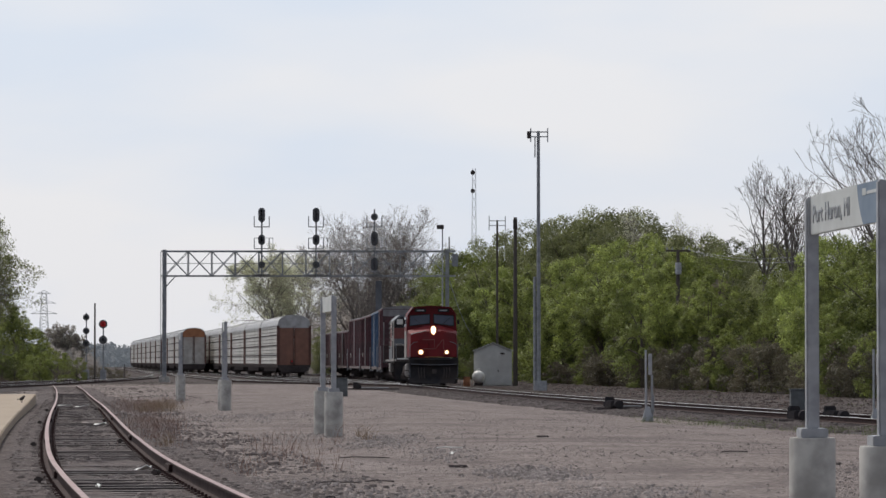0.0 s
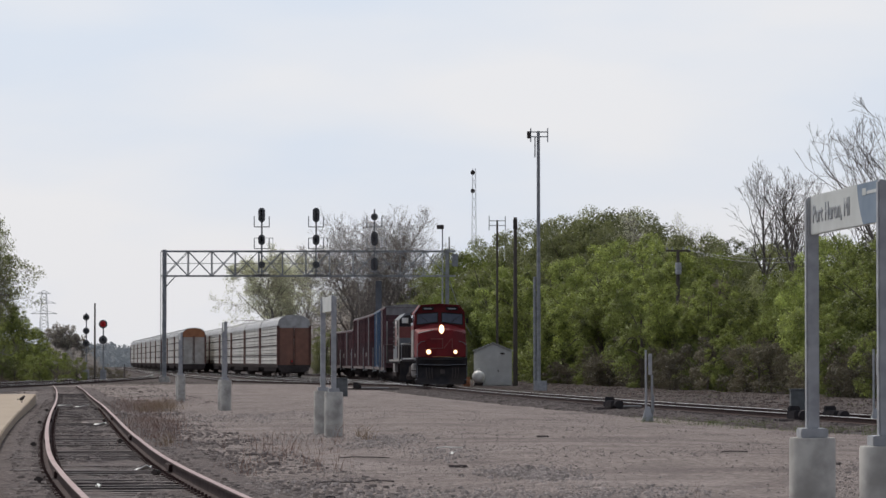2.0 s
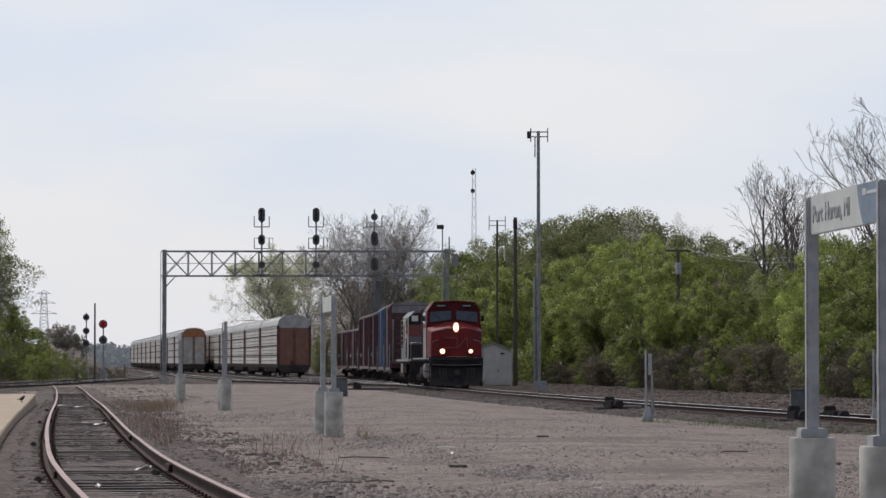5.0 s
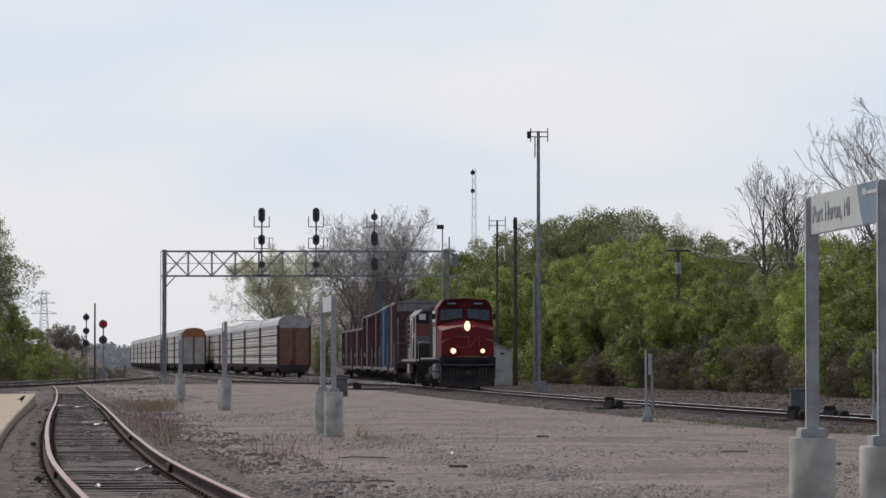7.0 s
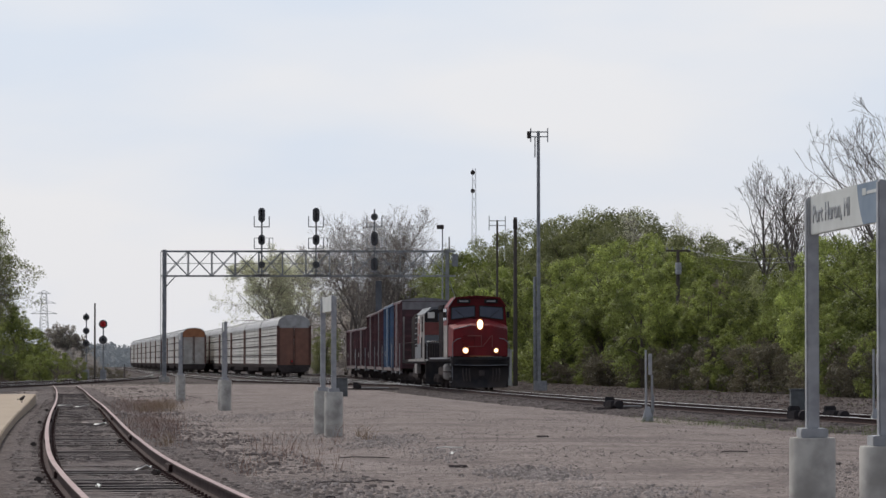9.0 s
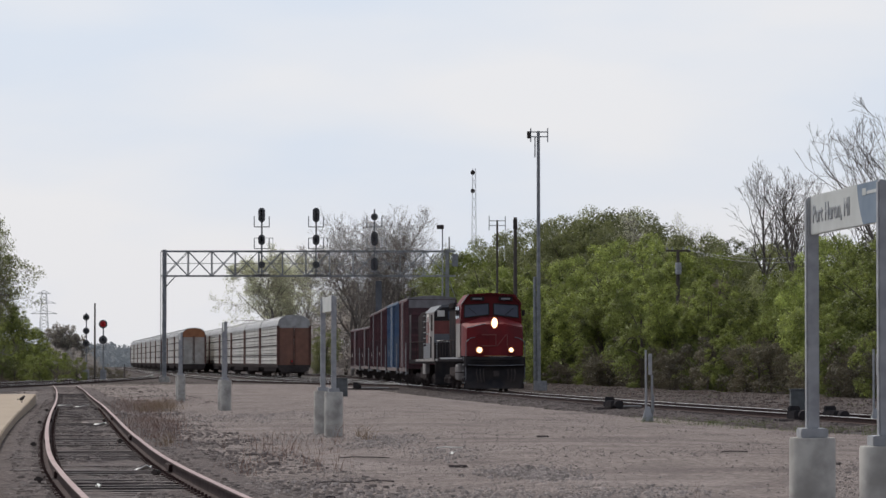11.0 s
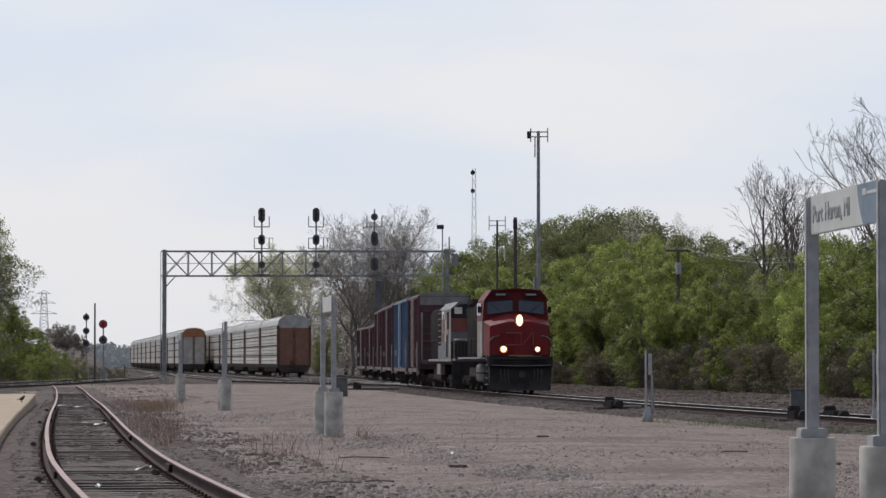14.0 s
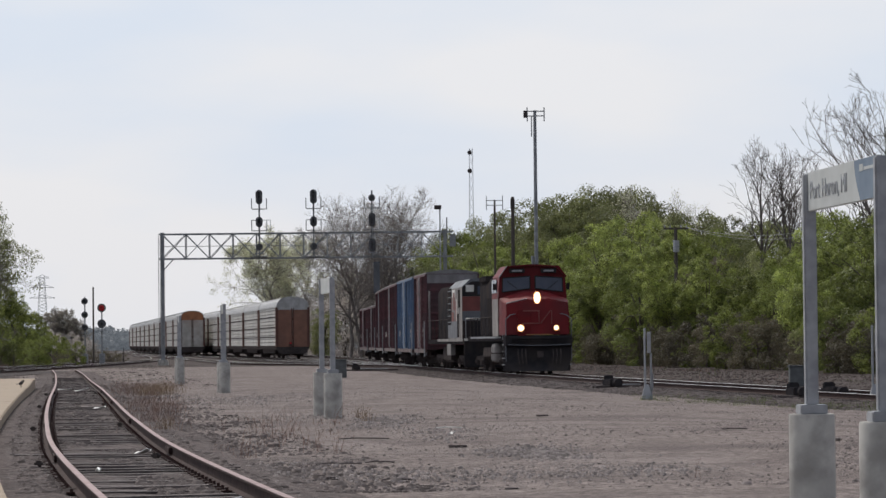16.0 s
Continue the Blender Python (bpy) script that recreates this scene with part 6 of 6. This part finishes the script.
def build_weeds():
    rng = random.Random(8)
    dry, tan, green = [], [], []
    for _ in range(34):
        x, y = spot(rng.uniform(395, 605), rng.uniform(770, 835))
        dry.append((x, y, 0.16, 11, rng.choice((0.1, 0.16, 0.34))))
    for px, py in ((440, 812), (487, 800), (545, 815), (563, 825), (598, 828), (402, 790), (1232, 880), (470, 790), (520, 806)):
        x, y = spot(px, py)
        dry.append((x, y, 0.035, 5, 0.42))
    for _ in range(90):
        x, y = spot(rng.uniform(195, 310), rng.uniform(700, 792), -0.05)
        if x > x_spur(y) + 1.1:
            dry.append((x, y, 0.25, 34, rng.uniform(0.12, 0.38)))
    for _ in range(26):
        x, y = spot(rng.uniform(250, 310), rng.uniform(706, 728), -0.1)
        tan.append((x, y, 0.25, 45, 0.3))
    for px, py in ((292, 786), (300, 780), (640, 770), (650, 775)):
        x, y = spot(px, py)
        tan.append((x, y, 0.06, 40, 0.25))
    for _ in range(60):
        px = rng.uniform(1120, 1568)
        py = 738 + (px - 1140) * 0.05 + rng.uniform(-2, 9)
        x, y = spot(px, py, -0.25)
        green.append((x, y, 0.16, 34, rng.uniform(0.08, 0.2)))
    for _ in range(60):
        y = rng.uniform(90, 260)
        x = x_main(y) + rng.uniform(4, 14)
        (dry if rng.random() < 0.65 else green).append((x, y, 0.5, 22, rng.uniform(0.1, 0.3)))
    for _ in range(120):
        y = rng.uniform(215, 330)
        x = rng.uniform(-46, -30) - (y - 215) * 0.05
        dry.append((x, y, 0.7, 30, rng.uniform(0.3, 0.9)))
    blades("dry_weeds", "dry reddish brown weed stalks standing in gravel", dry, M_GRASSDRY, 1)
    blades("tan_grass", "dry tan grass tufts beside the spur", tan, M_TANGRASS, 2)
    blades("grass_tufts", "short green grass at the edge of the ballast", green, M_GRASS, 3)


M_TANGRASS = mat("tan_grass", (0.29, 0.21, 0.14), (0.22, 0.155, 0.10), 5.0, 0.95, bump=0)
build_weeds()


def build_litter():
    rng = random.Random(3)
    for px, py, w in ((178, 742, 0.11), (175, 843, 0.05), (254, 815, 0.10), (388, 900, 0.17), (293, 803, 0.06), (800, 790, 0.05), (115, 704, 0.2), (145, 706, 0.2)):
        s = (py - 640) / 1.3
        x, y = (px - 784) / s, F / s
        t = thing("litter", pose(x, y, spur_z(y) - 0.125 if px < 420 else ground_z(x, y) + 0.02, rng.uniform(-12, 12), rng.uniform(-12, 12), rng.uniform(0, 180)), "small scrap of white litter lying on the ground", "litter", "scraps of litter")
        part("scrap", Mesh().loft([[(w * a * 0.5, w * b * 1.3, 0.02 * math.sin(3 * a + b)) for a, b in ((-1, -1), (0, -1.15), (1, -0.9), (1.1, 0), (0.9, 1), (0, 0.9), (-1, 1.05), (-0.9, 0))], [(w * a * 0.48, w * b * 1.25, 0.012 + 0.02 * math.sin(3 * a + b)) for a, b in ((-1, -1), (0, -1.15), (1, -0.9), (1.1, 0), (0.9, 1), (0, 0.9), (-1, 1.05), (-0.9, 0))]]), M_LITTER, t)
    for px, py, L in ((905, 890, 0.5), (330, 797, 0.9), (585, 868, 0.6), (810, 818, 0.9), (30, 798, 0.7), (15, 806, 0.4), (1482, 817, 0.3), (960, 770, 0.8)):
        s = (py - 640) / 1.38
        x, y = (px - 784) / s, F / s
        t = thing("wood_scrap", pose(x, y, ground_z(x, y) - 0.005, 0, 0, rng.uniform(-14, 14)), "dark weathered scrap of wood lying on gravel", "scrap wood", "wood scraps")
        part("piece", Mesh().box((0, 0, 0), (L * 0.3, 0.06, 0.035)), M_TIE, t, bevel=0.012)


build_litter()


def sticks():
    for px, py, L, turn, m in ((645, 806, 0.75, 4, M_TIE), (600, 848, 0.55, 6, M_TIE), (672, 846, 0.35, -3, M_TIE), (795, 791, 0.42, -6, M_LITTER), (1300, 800, 0.4, 3, M_TIE), (700, 876, 0.3, -8, M_TIE)):
        x, y = spot(px, py)
        a = thing("stick", pose(x, y, ground_z(x, y) + 0.005, 0, 0, turn), "thin dry stick lying on the gravel", "stick", "fallen sticks")
        part("shaft", Mesh().line([(-L / 2, 0, 0), (-L / 6, 0.04, 0.012), (L / 5, -0.02, 0.008), (L / 2, 0.03, 0.0)], 0.009), m, a)
    x, y = (826 - 784) / 25.6, F / 25.6
    b = thing("barrel", pose(x, y, -0.32), "small rusty brown barrel near the gas tank", "barrel")
    part("drum", Mesh().loft([[(r * math.cos(a), r * math.sin(a), z) for a in [2 * math.pi * i / 16 for i in range(16)]] for r, z in ((0.24, 0), (0.25, 0.02), (0.24, 0.3), (0.255, 0.32), (0.24, 0.34), (0.24, 0.62), (0.25, 0.64), (0.23, 0.66))]), M_ORANGE, b)
    part("rim", Mesh().tube((0, 0, 0.64), (0, 0, 0.68), 0.252, 0.252, 16), M_RACKPOST, b)


sticks()


def bird():
    y = 104.0
    t = thing("bird", pose(x_spur(y) - 1.75, y, 0.13, 0, 0, 60), "small dark bird standing on the platform", "bird")
    part("body", Mesh().loft([[(xx, r * math.cos(a), 0.12 + zz + r * math.sin(a)) for a in [2 * math.pi * i / 10 for i in range(10)]] for xx, zz, r in ((-0.11, -0.01, 0.015), (-0.06, 0.0, 0.045), (0.02, 0.02, 0.055), (0.08, 0.05, 0.04), (0.10, 0.06, 0.02))]), M_DARK, t)
    part("head", Mesh().ball((0.11, 0, 0.20), 0.035, 10), M_DARK, t)
    part("beak", Mesh().tube((0.14, 0, 0.20), (0.18, 0, 0.195), 0.01, 0.002, 6), M_STEEL, t)
    part("tail", Mesh().box((-0.16, 0, 0.11), (0.14, 0.05, 0.015)), M_DARK, t)
    for sy in (-0.02, 0.02):
        part("leg", Mesh().tube((0.0, sy, 0.0), (0.0, sy, 0.09), 0.006, n=5), M_DARK, t)


bird()


def spur_hardware():
    """Joint bars and spiked plates on the spur's rails."""
    rng = random.Random(6)
    track_ob = bpy.data.objects["railway_track"]
    bar = Mesh().box((0, 0, 0.085), (0.11, 0.9, 0.085)).data("joint_bar", M_RAIL, 0.01)
    lump = Mesh().box((0, 0, 0.05), (0.10, 0.12, 0.07)).data("rail_anchor", M_DARK, 0.02)
    plate = Mesh().box((0, 0, 0.0), (0.30, 0.18, 0.02)).box((0.1, 0.05, 0.02), (0.03, 0.03, 0.04)).box((-0.1, -0.05, 0.02), (0.03, 0.03, 0.04)).data("tie_plate", M_RAIL)
    for off in (-0.7535, 0.7535):
        for k, y in enumerate((41, 58, 79, 104)):
            yy = y + (2.5 if off > 0 else 0)
            dx = x_spur(yy + 0.5) - x_spur(yy - 0.5)
            part("joint_bar", bar, M_RAIL, track_ob, at=pose(x_spur(yy) + off, yy, spur_z(yy) - 0.155, 0, 0, -math.degrees(math.atan(dx))))
            part("rail_anchor", lump, M_DARK, track_ob, at=pose(x_spur(yy) + off - 0.1, yy - 1.1, spur_z(yy) - 0.155, 0, 0, rng.uniform(-20, 20)))
        y = 33.0
        while y < 110:
            dx = x_spur(y + 0.5) - x_spur(y - 0.5)
            part("tie_plate", plate, M_RAIL, track_ob, at=pose(x_spur(y) + off, y, spur_z(y) - 0.148, 0, 0, -math.degrees(math.atan(dx))))
            y += 0.53


spur_hardware()


def head_y(t):
    """Where the train's front stands on the main line."""
    return (122.30 - 2.0502 * t - 0.006127 * t * t + 0.000239 * t ** 3) * F / 3500 - 0.9


def motions():
    for ob, back, half in TRAIN:
        walk(ob, [(k * 0.5, MAIN.car(MAIN.s_of(head_y(k * 0.5)) + back, RAIL_Z, half)) for k in range(33)])
    s0 = MAIN.s_of(head_y(0.0))
    for ob, at, r in MOVING_WHEELS:
        rows = []
        for k in range(97):
            t = k / 6
            a = (s0 - MAIN.s_of(head_y(t))) / r
            rows.append((t, Matrix.Translation(at) @ Matrix.Rotation(-a, 4, "X")))
        walk(ob, rows)


motions()
